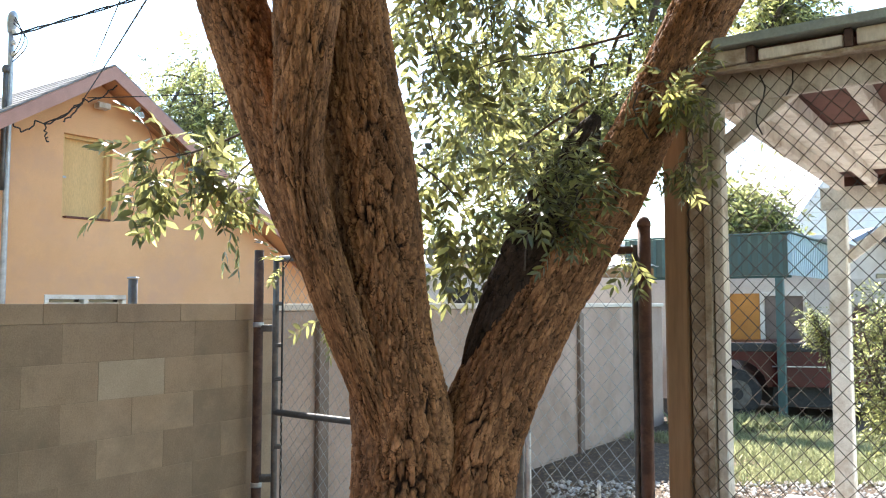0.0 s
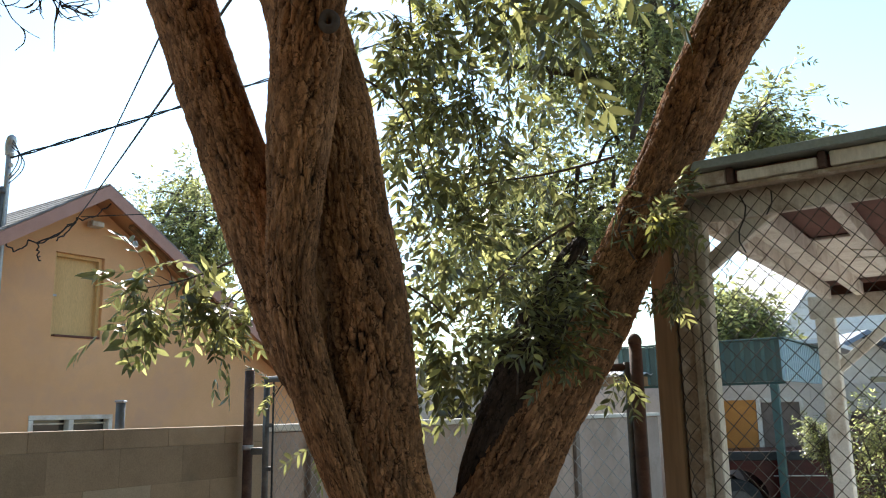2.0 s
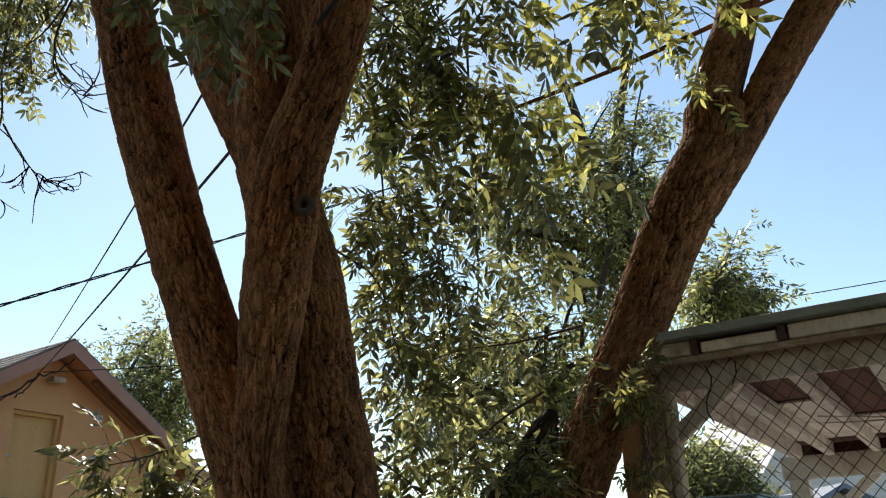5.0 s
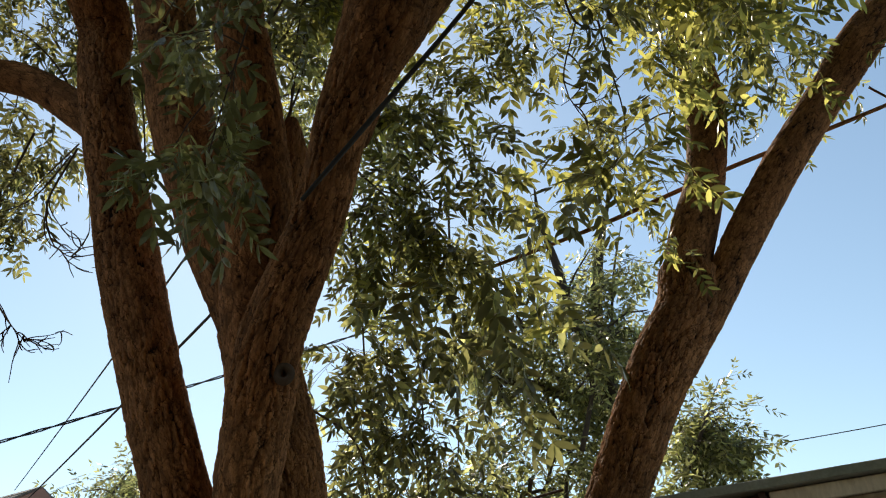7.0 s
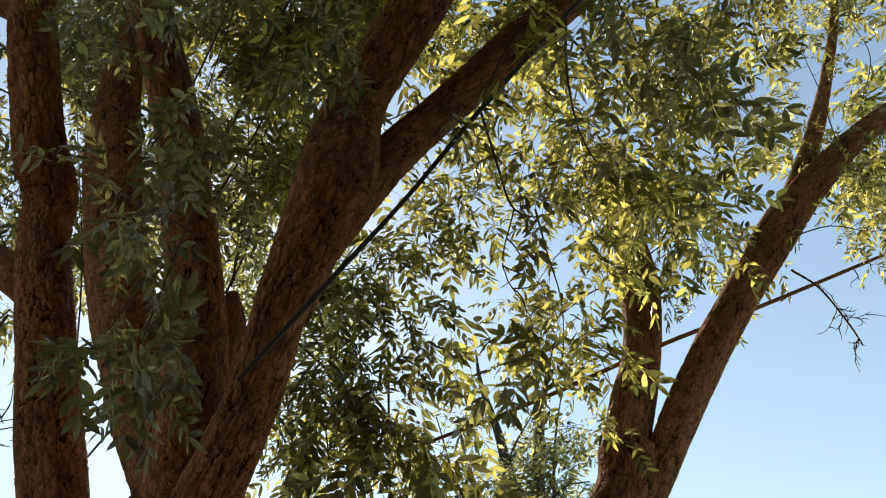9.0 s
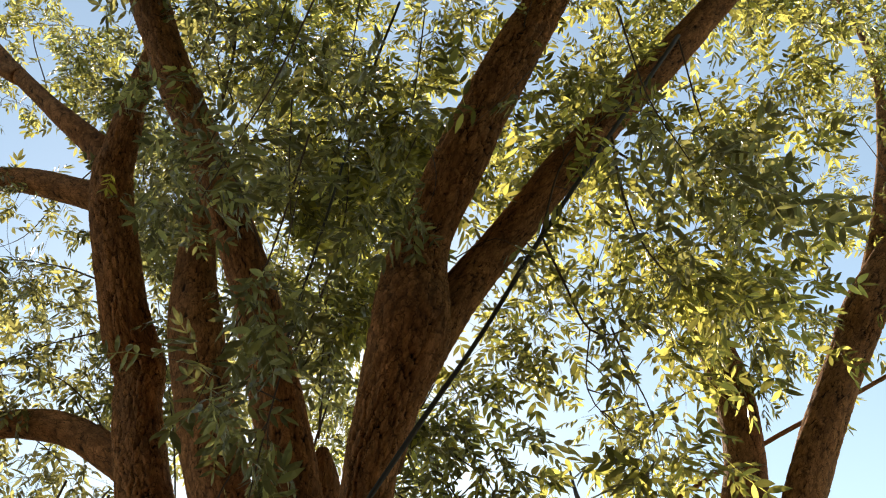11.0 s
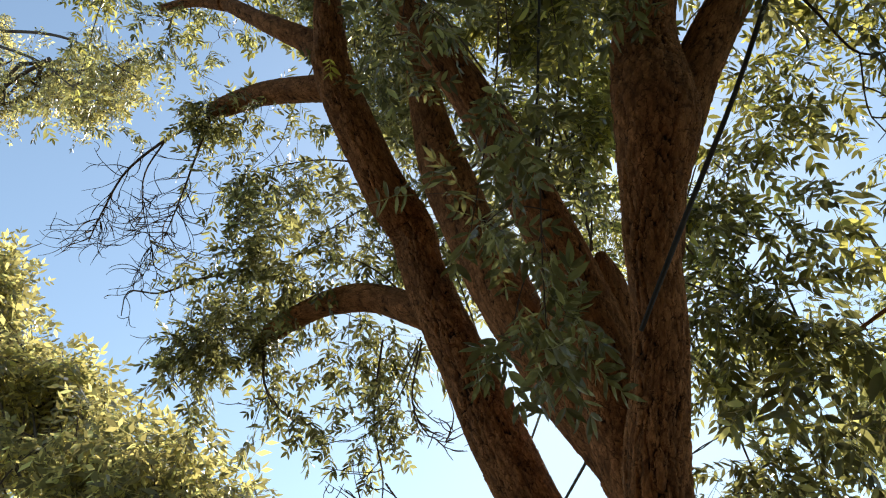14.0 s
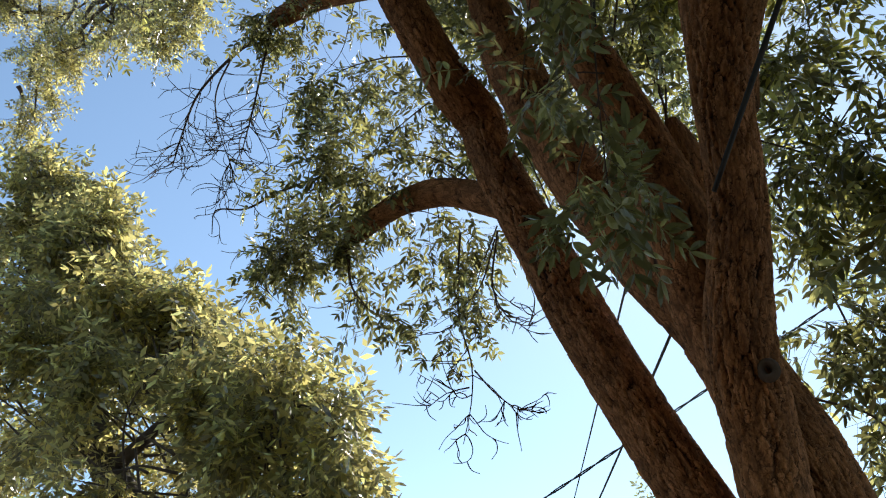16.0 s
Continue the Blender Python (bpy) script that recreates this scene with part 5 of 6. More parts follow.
# ---- yard wall ----
WALL = along((-1.15, 5.1))
wall = tagged(part("wall_yard", boxes(WALL, [((-5.0, 0.0, -0.1), (0.1, 0.2, 1.498))], 0), MORTAR), "tan concrete block yard wall with a solid cap course", kind="structure")
x = -5.0
while x < 0.05:
    part("cap_block", boxes(WALL, [((x, -0.0015, 1.5), (min(x + 0.3985, 0.1), 0.2015, 1.6))], 0.0015), BLOCK, wall)
    x += 0.4
for row in range(8):
    z0 = 1.3 - 0.2 * row
    x = -5.1 + (0.2 if row % 2 == 0 else 0.0)
    while x < 0.1:
        lo, hi = max(x, -5.0) + 0.0015, min(x + 0.3985, 0.1)
        patched = row == 1 and abs(x + 1.1) < 0.05
        if hi - lo > 0.05:
            out = 0.003 if patched else rng.uniform(0.0006, 0.0022)
            part("block", boxes(WALL, [((lo, -out, z0 + 0.001), (hi, 0.2 + out, z0 + 0.199))], 0.0007), PATCH if patched else BLOCK, wall)
        x += 0.4
far_wall = tagged(part("wall_far", boxes(WALL, [((0.1, 0.01, -0.1), (7.2, 0.2, 1.55))], 0.004), PLASTER), "pale grey plastered yard wall", kind="structure")
part("coping", boxes(WALL, [((0.1, -0.02, 1.554), (7.2, 0.22, 1.6))], 0.006), CAP, far_wall)
part("end_wall", boxes(WALL, [((7.0, 0.21, -0.1), (7.2, 6.0, 1.55))], 0.004), PLASTER, far_wall)
for s in (0.55, 4.6, 6.6):
    part("pilaster", boxes(WALL, [((s - 0.05, -0.035, -0.05), (s + 0.05, 0.008, 1.5))], 0.006), BROWN_STEEL, far_wall, "brown steel strip")
vent = tagged(tube("vent_pipe", [(-1.92, 5.0, 0, 0.028), (-1.92, 5.0, 1.0, 0.028), (-1.92, 5.0, 1.75, 0.028)], DULL_STEEL, None, 14, 0.2), "grey steel pipe behind the yard wall", "pipe")
part("cap", boxes(Matrix.Translation((-1.92, 5.0, 1.752)), [((-0.031, -0.031, 0), (0.031, 0.031, 0.014))], 0.008), STEEL, vent)


# ---- chain-link gate between the wall and the carport ----
def link_mesh(name, a, b, z0, z1, parent, pitch=0.071, r=0.0021, mat=WIRE):
    """Woven wire between two points of the plan."""
    a, b = Vector((*a, 0)), Vector((*b, 0))
    d = (b - a).normalized()
    n = d.cross(Vector((0, 0, 1)))
    w = Wires()
    quarter, rise = pitch / 4, pitch * 0.54
    rows = int((z1 - z0) / rise)
    for i in range(int((b - a).length / (pitch / 2)) + 1):
        x0 = i * pitch / 2
        pts = []
        for k in range(rows + 1):
            side = 1 if (k + i) % 2 else -1
            p = a + d * min(max(x0 + side * quarter * 1.03, 0), (b - a).length) + n * (0.002 * side + 0.009 * math.sin(x0 * 2.3 + k * 0.11)) + d * 0.006 * math.sin(k * 0.23 + 1.7 * math.sin(x0 * 1.9))
            pts.append((p.x, p.y, z0 + k * rise))
        w.add(pts, r)
    return tagged(w.build(name, mat, parent), kind="stuff")


P_LEFT, P_MID, P_RIGHT = (-1.14, 5.0), (0.36, 3.83), (0.86, 3.44)


def pipe(name, pts, r, mat, parent, sides=14, label=""):
    return tube(name, [(*p, r) for p in pts], mat, parent, sides, 0.3, label)


def on_line(a, b, k):
    return (a[0] + (b[0] - a[0]) * k, a[1] + (b[1] - a[1]) * k)


post = tagged(pipe("gate_post", [(*P_LEFT, 0), (*P_LEFT, 1.0), (*P_LEFT, 1.93)], 0.03, RUST, None), "dark brown rusty steel gate post", "gate post", "gate posts")
for z in (0.5, 1.47):
    pipe("band", [(P_LEFT[0], P_LEFT[1], z - 0.015), (P_LEFT[0], P_LEFT[1], z), (P_LEFT[0], P_LEFT[1], z + 0.015)], 0.034, STEEL, post)
gate = tagged(new("chain_link_gate"), "galvanised chain-link gate with a middle rail", "gate")
G0, G1 = on_line(P_LEFT, P_MID, 0.085), P_MID
for p in (G0, G1):
    pipe("upright", [(*p, 0.08), (*p, 1.0), (*p, 1.88)], 0.019, DULL_STEEL, gate)
for z in (0.09, 0.95, 1.87):
    pipe("rail", [(*G0, z), (*on_line(G0, G1, 0.5), z), (*G1, z)], 0.019, DULL_STEEL, gate)
for z in (0.35, 0.75, 1.15, 1.35, 1.6):
    p = on_line(G0, G1, 0.018)
    part("tie_clip", boxes(Matrix.Translation((p[0], p[1], z)), [((-0.018, -0.02, -0.012), (0.018, 0.02, 0.012))], 0.004), DULL_STEEL, gate)
for k, z in ((0.0, 0.55), (0.0, 1.45)):
    p = on_line(P_LEFT, G0, 0.55)
    part("hinge", boxes(Matrix.Translation((p[0], p[1], z)), [((-0.035, -0.03, -0.02), (0.035, 0.03, 0.02))], 0.006), DULL_STEEL, gate)
p0 = on_line(G0, G1, 0.035)
pipe("tension_bar", [(*p0, 0.1), (*p0, 1.0), (*p0, 1.86)], 0.006, CABLE, gate, 6)
link_mesh("wire_mesh", p0, on_line(G0, G1, 0.985), 0.10, 1.86, gate)
panel = tagged(new("chain_link_fence"), "chain-link fence panel between two steel posts", "fence")
P_JAMB = on_line(P_MID, P_RIGHT, 0.93)
pipe("upright", [(*P_JAMB, 0), (*P_JAMB, 1.0), (*P_JAMB, 1.85)], 0.014, DULL_STEEL, panel)
Q0 = on_line(P_MID, P_RIGHT, 0.07)
pipe("upright", [(*Q0, 0), (*Q0, 1.0), (*Q0, 1.0)], 0.014, STEEL, panel)
pipe("rail", [(*Q0, 1.83), (*on_line(Q0, P_JAMB, 0.5), 1.83), (*P_JAMB, 1.83)], 0.017, RUST, panel)
link_mesh("wire_mesh", Q0, P_JAMB, 0.05, 1.82, panel)
post = tagged(pipe("gate_post", [(*P_RIGHT, 0), (*P_RIGHT, 1.0), (*P_RIGHT, 1.93)], 0.028, RUST, None), "rust-stained steel fence post with a domed cap", "gate post", "gate posts")
tube("cap", [(*P_RIGHT, 1.925, 0.031), (*P_RIGHT, 1.945, 0.030), (*P_RIGHT, 1.965, 0.018), (*P_RIGHT, 1.972, 0.004)], RUST, post, 14, 0.01)

# ---- carport ----
CP = Matrix(((0.819, 0.574, 0, 1.0), (-0.574, 0.819, 0, 3.12), (0, 0, 1, 0), (0, 0, 0, 1)))
carport = tagged(new("carport"), "old white-painted timber carport with a low flat roof", "carport")
part("post", boxes(CP, [((-0.145, 0.0, -0.05), (-0.055, 0.09, 2.5))], 0.006), WOOD, carport, "bare brown timber post")
part("post", boxes(CP, [((-0.048, 0.01, -0.05), (0.012, 0.10, 2.5))], 0.006), CHIPPED, carport, "chipped white timber post")
part("batten", boxes(CP, [((0.014, -0.012, -0.05), (0.042, 0.09, 2.45))], 0.004), CHIPPED, carport, "mottled brown timber batten")
part("batten", boxes(CP, [((0.045, 0.01, -0.05), (0.082, 0.09, 2.45))], 0.004), OLD_WHITE, carport)
part("beam", boxes(CP, [((-0.05, 0.012, 2.372), (5.0, 0.05, 2.49))], 0.006), OLD_WHITE, carport)
part("side_beam", boxes(CP, [((0.005, 0.052, 2.385), (0.06, 3.058, 2.488))], 0.006), OLD_WHITE, carport)
part("back_beam", boxes(CP, [((-0.1, 3.06, 2.255), (5.0, 3.14, 2.412))], 0.006), WHITE, carport)
for a0 in (-0.06, 2.4, 4.8):
    part("post", boxes(CP, [((a0, 3.03, -0.1), (a0 + 0.125, 3.155, 2.253))], 0.008), WHITE, carport)
part("brace", beam(CP, (0.055, 0.075, 2.195), (0.345, 0.075, 2.415), 0.045, 0.062), OLD_WHITE, carport)
part("brace", beam(CP, (0.05, 3.10, 1.90), (0.50, 3.10, 2.27), 0.05, 0.07), WHITE, carport)
JOISTS = [0.215 + 0.288 * i for i in range(17)]
for a0 in JOISTS:
    part("joist", boxes(CP, [((a0, 0.052, 2.395), (a0 + 0.048, 3.10, 2.488))], 0.004), PALE_BOARD, carport)
# ceiling boards run across the joists; some bays stand open to the dark plywood
b0 = 0.054
while b0 < 2.8:
    part("ceiling_board", boxes(CP, [((0.0, b0, 2.49), (JOISTS[0] + 0.024, b0 + 0.136, 2.508))], 0.003), PALE_BOARD, carport)
    if b0 > 1.32:
        part("ceiling_board", boxes(CP, [((JOISTS[0] + 0.026, b0, 2.49), (JOISTS[1] + 0.024, b0 + 0.136, 2.506))], 0.003), PALE_BOARD, carport)
    if b0 > 2.0:
        part("ceiling_board", boxes(CP, [((JOISTS[1] + 0.026, b0, 2.49), (5.0, b0 + 0.136, 2.506))], 0.003), PALE_BOARD, carport)
    b0 += 0.142
part("blocking", boxes(CP, [((-0.05, 3.142, 2.30), (5.0, 3.165, 2.489))], 0.003), DARK_WOOD, carport)
part("roof_deck", boxes(CP, [((-0.06, -0.10, 2.511), (5.1, 3.4, 2.530))], 0.003), DARK_WOOD, carport, "dark red-brown plywood deck")
part("fascia", boxes(CP, [((-0.08, -0.128, 2.478), (0.22, -0.103, 2.533)), ((0.262, -0.128, 2.478), (0.54, -0.103, 2.518)), ((0.582, -0.128, 2.478), (5.1, -0.103, 2.533))], 0.004), OLD_WHITE, carport, "flaking white and brown fascia board")
# darker chipped material gives this strip the shade below the fascia
part("shaded_trim", boxes(CP, [((-0.08, -0.118, 2.460), (5.1, -0.06, 2.475))], 0.003), CHIPPED, carport)
for a0 in (0.225, 0.545):
    part("rafter_end", boxes(CP, [((a0, -0.142, 2.474), (a0 + 0.026, -0.10, 2.533))], 0.003), RUST, carport)
part("roof_sheet", boxes(CP, [((-0.10, -0.17, 2.535), (5.2, 3.5, 2.548))], 0.003), DRIP_GREEN, carport, "grey-green roof sheet")
part("drip_edge", boxes(CP, [((-0.105, -0.185, 2.533), (5.2, -0.172, 2.568))], 0.003), DRIP_GREEN, carport)
fence = tagged(new("chain_link_fence"), "tall rusty chain-link fence across the carport front", "fence")
a3, b3 = CP @ Vector((-0.045, -0.016, 0)), CP @ Vector((4.2, -0.016, 0))
link_mesh("wire_mesh", a3.to_2d(), b3.to_2d(), 0.04, 2.47, fence, 0.068, 0.0025, RUSTY_WIRE)
tw = Wires()
for k in range(2):
    o = CP @ Vector((0.24 + 0.10 * k, -0.02, 2.45))
    crv = [(o.x + 0.02 * math.sin(j * 1.3 + k), o.y, o.z - 0.045 * j) for j in range(6 if k == 0 else 3)]
    tw.add(crv, 0.003, 5)
tw.build("hanging_wire", CABLE, fence)["kind"] = "stuff"
cord = Wires()
cord.add([tuple(CP @ Vector((0.5 + 0.09 * j, 0.8 + 0.03 * j, 2.33 - 0.03 * math.sin(j / 11 * math.pi)))) for j in range(12)], 0.004, 5)
cord.add([tuple(CP @ Vector((0.48 + 0.1 * j, 1.1 - 0.05 * j, 2.34 - 0.05 * math.sin(j / 11 * math.pi)))) for j in range(12)], 0.004, 5)
tagged(cord.build("cord", WHITE), "white cords slung under the carport ceiling", "cord")

# ---- peach house ----
HS = along((-4.65, 11.2))
house = tagged(new("house"), "peach stucco house with a gable and a boarded window", "house")
SL, AX = 0.635, -0.236
HR = HS @ Matrix.Translation((AX, 0, 0))
bm = bmesh.new()


def prism(bm, outline, y0, y1, m):
    a = [bm.verts.new(m @ Vector((x, y0, z))) for x, z in outline]
    b = [bm.verts.new(m @ Vector((x, y1, z))) for x, z in outline]
    bm.faces.new(a)
    bm.faces.new(b[::-1])
    for i in range(len(a)):
        j = (i + 1) % len(a)
        bm.faces.new((a[j], a[i], b[i], b[j]))
    bmesh.ops.recalc_face_normals(bm, faces=bm.faces[:])


TOPZ = 4.667


def gable_z(x):
    return TOPZ - SL * abs(x - AX)


# the front wall is built of pieces round its two openings
W0, W1, WZ0, WZ1 = -0.70, 0.02, 2.74, 3.88
L0, L1, LZ0, LZ1 = -0.90, 0.28, 0.75, 1.72
for outline in ([(-4.0, -0.1), (L0, -0.1), (L0, gable_z(L0)), (-4.0, gable_z(-4.0))], [(L1, -0.1), (4.0, -0.1), (4.0, gable_z(4.0)), (L1, gable_z(L1))],
                [(L0, -0.1), (L1, -0.1), (L1, LZ0), (L0, LZ0)], [(L0, LZ1), (L1, LZ1), (L1, WZ0), (L0, WZ0)],
                [(L0, WZ0), (W0, WZ0), (W0, gable_z(W0)), (L0, gable_z(L0))], [(W1, WZ0), (L1, WZ0), (L1, gable_z(L1)), (W1, gable_z(W1))],
                [(W0, WZ1), (W1, WZ1), (W1, gable_z(W1)), (AX, TOPZ), (W0, gable_z(W0))]):
    prism(bm, outline, 0.0, 0.2, HS)
bmesh.ops.remove_doubles(bm, verts=bm.verts[:], dist=0.0005)
part("wall", bm, STUCCO, house)
part("wall", boxes(HS, [((-4.0, 0.2, -0.1), (-3.8, 7.0, 2.1)), ((3.8, 0.2, -0.1), (4.0, 7.0, 2.1)), ((-3.8, 6.8, -0.1), (3.8, 7.0, 2.1))], 0), STUCCO, house)
win = part("window", boxes(HS, [((W0, 0.13, WZ0), (W1, 0.16, WZ1))], 0.003), BOARD, house, "window closed with a tan board")
part("frame", boxes(HS, [((W0, 0.06, WZ0), (W0 + 0.05, 0.128, WZ1)), ((W1 - 0.05, 0.06, WZ0), (W1, 0.128, WZ1)), ((W0 + 0.05, 0.06, WZ1 - 0.05), (W1 - 0.05, 0.128, WZ1))], 0.004), BOARD, win)
part("sill", boxes(HS, [((W0 + 0.05, -0.02, WZ0), (W1 - 0.02, 0.128, WZ0 + 0.03))], 0.004), DARK_WOOD, win, "dark sill")
part("latch", boxes(HS, [((W0 + 0.02, 0.05, 3.28), (W0 + 0.08, 0.062, 3.31))], 0.003), STEEL, win)
win = part("window", boxes(HS, [((L0 + 0.06, 0.10, LZ0 + 0.06), (L1 - 0.06, 0.11, LZ1 - 0.06))], 0), DARK_GLASS, house, "low sliding window")
part("frame", boxes(HS, [((L0, -0.02, LZ1 - 0.06), (L1, 0.12, LZ1)), ((L0, -0.02, LZ0), (L1, 0.12, LZ0 + 0.06)), ((L0, -0.02, LZ0 + 0.062), (L0 + 0.06, 0.12, LZ1 - 0.062)), ((L1 - 0.06, -0.02, LZ0 + 0.062), (L1, 0.12, LZ1 - 0.062)), ((-0.36, -0.02, LZ0 + 0.062), (-0.29, 0.12, LZ1 - 0.062))], 0.004), WHITE, win, "white window frame")
part("muntin", boxes(HS, [((L0 + 0.062, 0.06, 1.60), (-0.362, 0.095, 1.62)), ((-0.288, 0.06, 1.60), (L1 - 0.062, 0.095, 1.62))], 0.002), WHITE, win)
for sgn in (-1, 1):
    bm = bmesh.new()
    prism(bm, [(0.0, TOPZ + 0.16), (sgn * 4.5, TOPZ + 0.16 - SL * 4.5), (sgn * 4.5, TOPZ + 0.08 - SL * 4.5), (0.0, TOPZ + 0.08)], -0.38, 7.3, HR)
    roof = part("roof", bm, STUCCO, house, "peach painted roof boards")
    bm = bmesh.new()
    prism(bm, [(0.0, TOPZ + 0.155), (sgn * 4.55, TOPZ + 0.155 - SL * 4.55), (sgn * 4.55, TOPZ - 0.03 - SL * 4.55), (0.0, TOPZ - 0.03)], -0.42, -0.382, HR)
    part("barge_board", bm, FASCIA, roof)
    for k in range(24):
        bm = bmesh.new()
        x0, x1 = sgn * k * 0.19, sgn * (k + 1.12) * 0.19
        prism(bm, [(x0, TOPZ + 0.185 - SL * abs(x0) * 1.0), (x1, TOPZ + 0.20 - SL * abs(x1)), (x1, TOPZ + 0.164 - SL * abs(x1)), (x0, TOPZ + 0.164 - SL * abs(x0))], -0.40, 7.3, HR)
        part("roof_course", bm, SHINGLE, roof)
    part("lookout", beam(HR, (sgn * 2.6, -0.2, TOPZ - SL * 2.6 + 0.02), (sgn * 0.5, -0.2, TOPZ - SL * 0.5 + 0.02), 0.09, 0.06), WOOD, house)
light = part("floodlight", boxes(HS, [((-0.30, -0.16, 4.28), (-0.12, -0.02, 4.36)), ((-0.24, -0.02, 4.30), (-0.18, 0.0, 4.40))], 0.01), WHITE, house, "white floodlight under the gable")
mast = tagged(new("service_mast"), "grey electric service mast fixed to the peach house", "service mast")
mx, my = (HS @ Vector((-1.48, -0.1, 0))).to_2d()
pipe("pipe", [(mx, my, 0.3), (mx, my, 2.5), (mx, my, 5.05)], 0.036, STEEL, mast)
tube("weather_head", [(mx, my, 5.0, 0.05), (mx, my, 5.12, 0.062), (mx + 0.03, my - 0.02, 5.22, 0.058), (mx + 0.06, my - 0.03, 5.26, 0.02)], STEEL, mast, 12, 0.02)
for k in range(3):
    part("insulator", boxes(Matrix.Translation((mx + 0.05, my - 0.03, 4.72 + 0.14 * k)), [((-0.025, -0.025, -0.03), (0.025, 0.025, 0.03))], 0.012), WHITE, mast)
w = Wires()
for k in range(3):
    w.add([(mx + 0.05 + 0.10 * math.sin(j / 7 * math.pi) * (1 + 0.4 * k), my - 0.05, 5.2 - 0.07 * j - 0.05 * k) for j in range(8)], 0.007, 5)
w.build("drip_loop", CABLE, mast)
sx, sy = (HS @ Vector((-1.535, -0.1, 0))).to_2d()
pipe2 = tagged(pipe("flue_pipe", [(sx, sy, 3.0), (sx, sy, 4.0), (sx, sy, 4.5)], 0.03, DULL_STEEL, None), "short grey flue pipe above the eave", "pipe")
tube("cap", [(sx, sy, 4.48, 0.045), (sx, sy, 4.54, 0.045), (sx, sy, 4.58, 0.01)], DULL_STEEL, pipe2, 12, 0.02)


# ---- unseen plain wall added behind the yard, brown for warm bounce on the trunk ----
tagged(part("wall_back", boxes(along((0.4, -4.2)), [((-1.0, -7.0, -0.1), (-0.8, 7.0, 2.6))], 0.01), WOOD), "unseen plain brown timber wall added behind the camera", kind="structure")


# ---- overhead wires ----
def overhead(label, a, b, sag, r, twist=0.0):
    a, b = np.array(a), np.array(b)
    w = Wires()
    n = 60
    for s in ((0,) if not twist else (0, 1)):
        pts = []
        for i in range(n + 1):
            u = i / n
            p = a + (b - a) * u - np.array([0, 0, sag * 4 * u * (1 - u)])
            if twist:
                ph = u * n * 1.1 + s * math.pi
                p = p + np.array([0.0, math.cos(ph), math.sin(ph)]) * twist
            pts.append(p)
        w.add(pts, r, 5)
    return tagged(w.build("overhead_wire", CABLE), label, "overhead wire", "overhead wires")


def beyond(a, b, k):
    return tuple(np.array(a) + (np.array(b) - np.array(a)) * k)


M_TOP = (mx + 0.05, my - 0.05, 4.95)
overhead("thick twisted black service cable", M_TOP, beyond(M_TOP, (-2.412, 11.200, 6.585), 2.4), 0.05, 0.011, 0.014)
WA = (-4.775, 10.550, 4.300)
overhead("thin black wire from the house gable", WA, beyond(WA, (-0.693, 2.800, 3.309), 1.03), 0.02, 0.007)
WB = (-5.330, 12.000, 5.137)
overhead("thin black wire from behind the house ridge", WB, beyond(WB, (-1.787, 4.900, 4.075), 1.3), 0.02, 0.006)
WC = (-4.827, 10.800, 4.392)
overhead("thin black wire slung past the tree", WC, (7.971, 10.000, 5.460), 0.25, 0.0075)
w = Wires()
for a, b, s in (((-5.198, 10.150, 3.913), (-4.775, 10.550, 4.300), 0.10), ((-5.099, 10.200, 3.880), (-4.753, 10.500, 4.287), 0.03), ((-4.775, 10.550, 4.300), (-4.490, 10.900, 4.602), 0.08), ((-5.198, 10.150, 3.913), (-5.311, 9.800, 3.841), 0.12), ((-5.099, 10.200, 3.880), (-5.057, 10.200, 3.676), 0.03), ((-4.775, 10.550, 4.300), (-4.925, 10.300, 3.962), 0.06)):
    a, b = np.array(a), np.array(b)
    w.add([a + (b - a) * i / 10 + np.array([0.02 * math.sin(i * 2.1), 0, 0.02 * math.cos(i * 1.7) - s * 4 * (i / 10) * (1 - i / 10)]) for i in range(11)], 0.010, 5)
tagged(w.build("gable_cable", CABLE), "tangle of black cables on the house gable", "cable")
# the black cable that runs up along the limb
tagged(tube("tree_cable", [(-0.244, 1.920, 3.273, 0.008), (0.036, 1.860, 3.657, 0.010), (0.280, 1.720, 3.917, 0.009), (0.564, 1.620, 4.315, 0.010), (0.954, 1.500, 4.831, 0.010), (1.466, 1.400, 5.538, 0.011)], CABLE, None, 8, 0.1), "black cable running up along the tree limb", "cable")
tagged(tube("tree_cable", [(-0.447, 1.900, 4.150, 0.006), (-0.276, 1.700, 4.690, 0.006), (-0.066, 1.500, 5.487, 0.007), (0.114, 1.350, 6.031, 0.007)], CABLE, None, 6, 0.1), "thin black cable hanging among the limbs", "cable")

# ---- green shed, red truck and far houses ----
SH = Matrix(((0.819, 0.574, 0, 5.18), (-0.574, 0.819, 0, 12.0), (0, 0, 1, 0), (0, 0, 0, 1)))
SH = Matrix.Translation((0, 0, 1.6)) @ Matrix.Scale(0.915, 4) @ Matrix.Translation((0, 0, -1.6)) @ SH
shed = tagged(new("shed"), "beige shed with a green metal canopy on a green post", "shed")
part("canopy", boxes(SH, [((-2.6, 0.0, 2.02), (-0.045, 0.04, 2.64))], 0.004), GREEN_SHEET, shed, "green corrugated canopy panel")
part("canopy_side", boxes(SH, [((-0.04, 0.0, 2.02), (0.0, 4.4, 2.64))], 0.004), BLUE_SHEET, shed, "pale blue translucent canopy side")
part("canopy_trim", boxes(SH, [((-2.6, -0.01, 1.98), (0.0, 0.05, 2.017))], 0.004), DARK_GREEN, shed, "dark green lower trim")
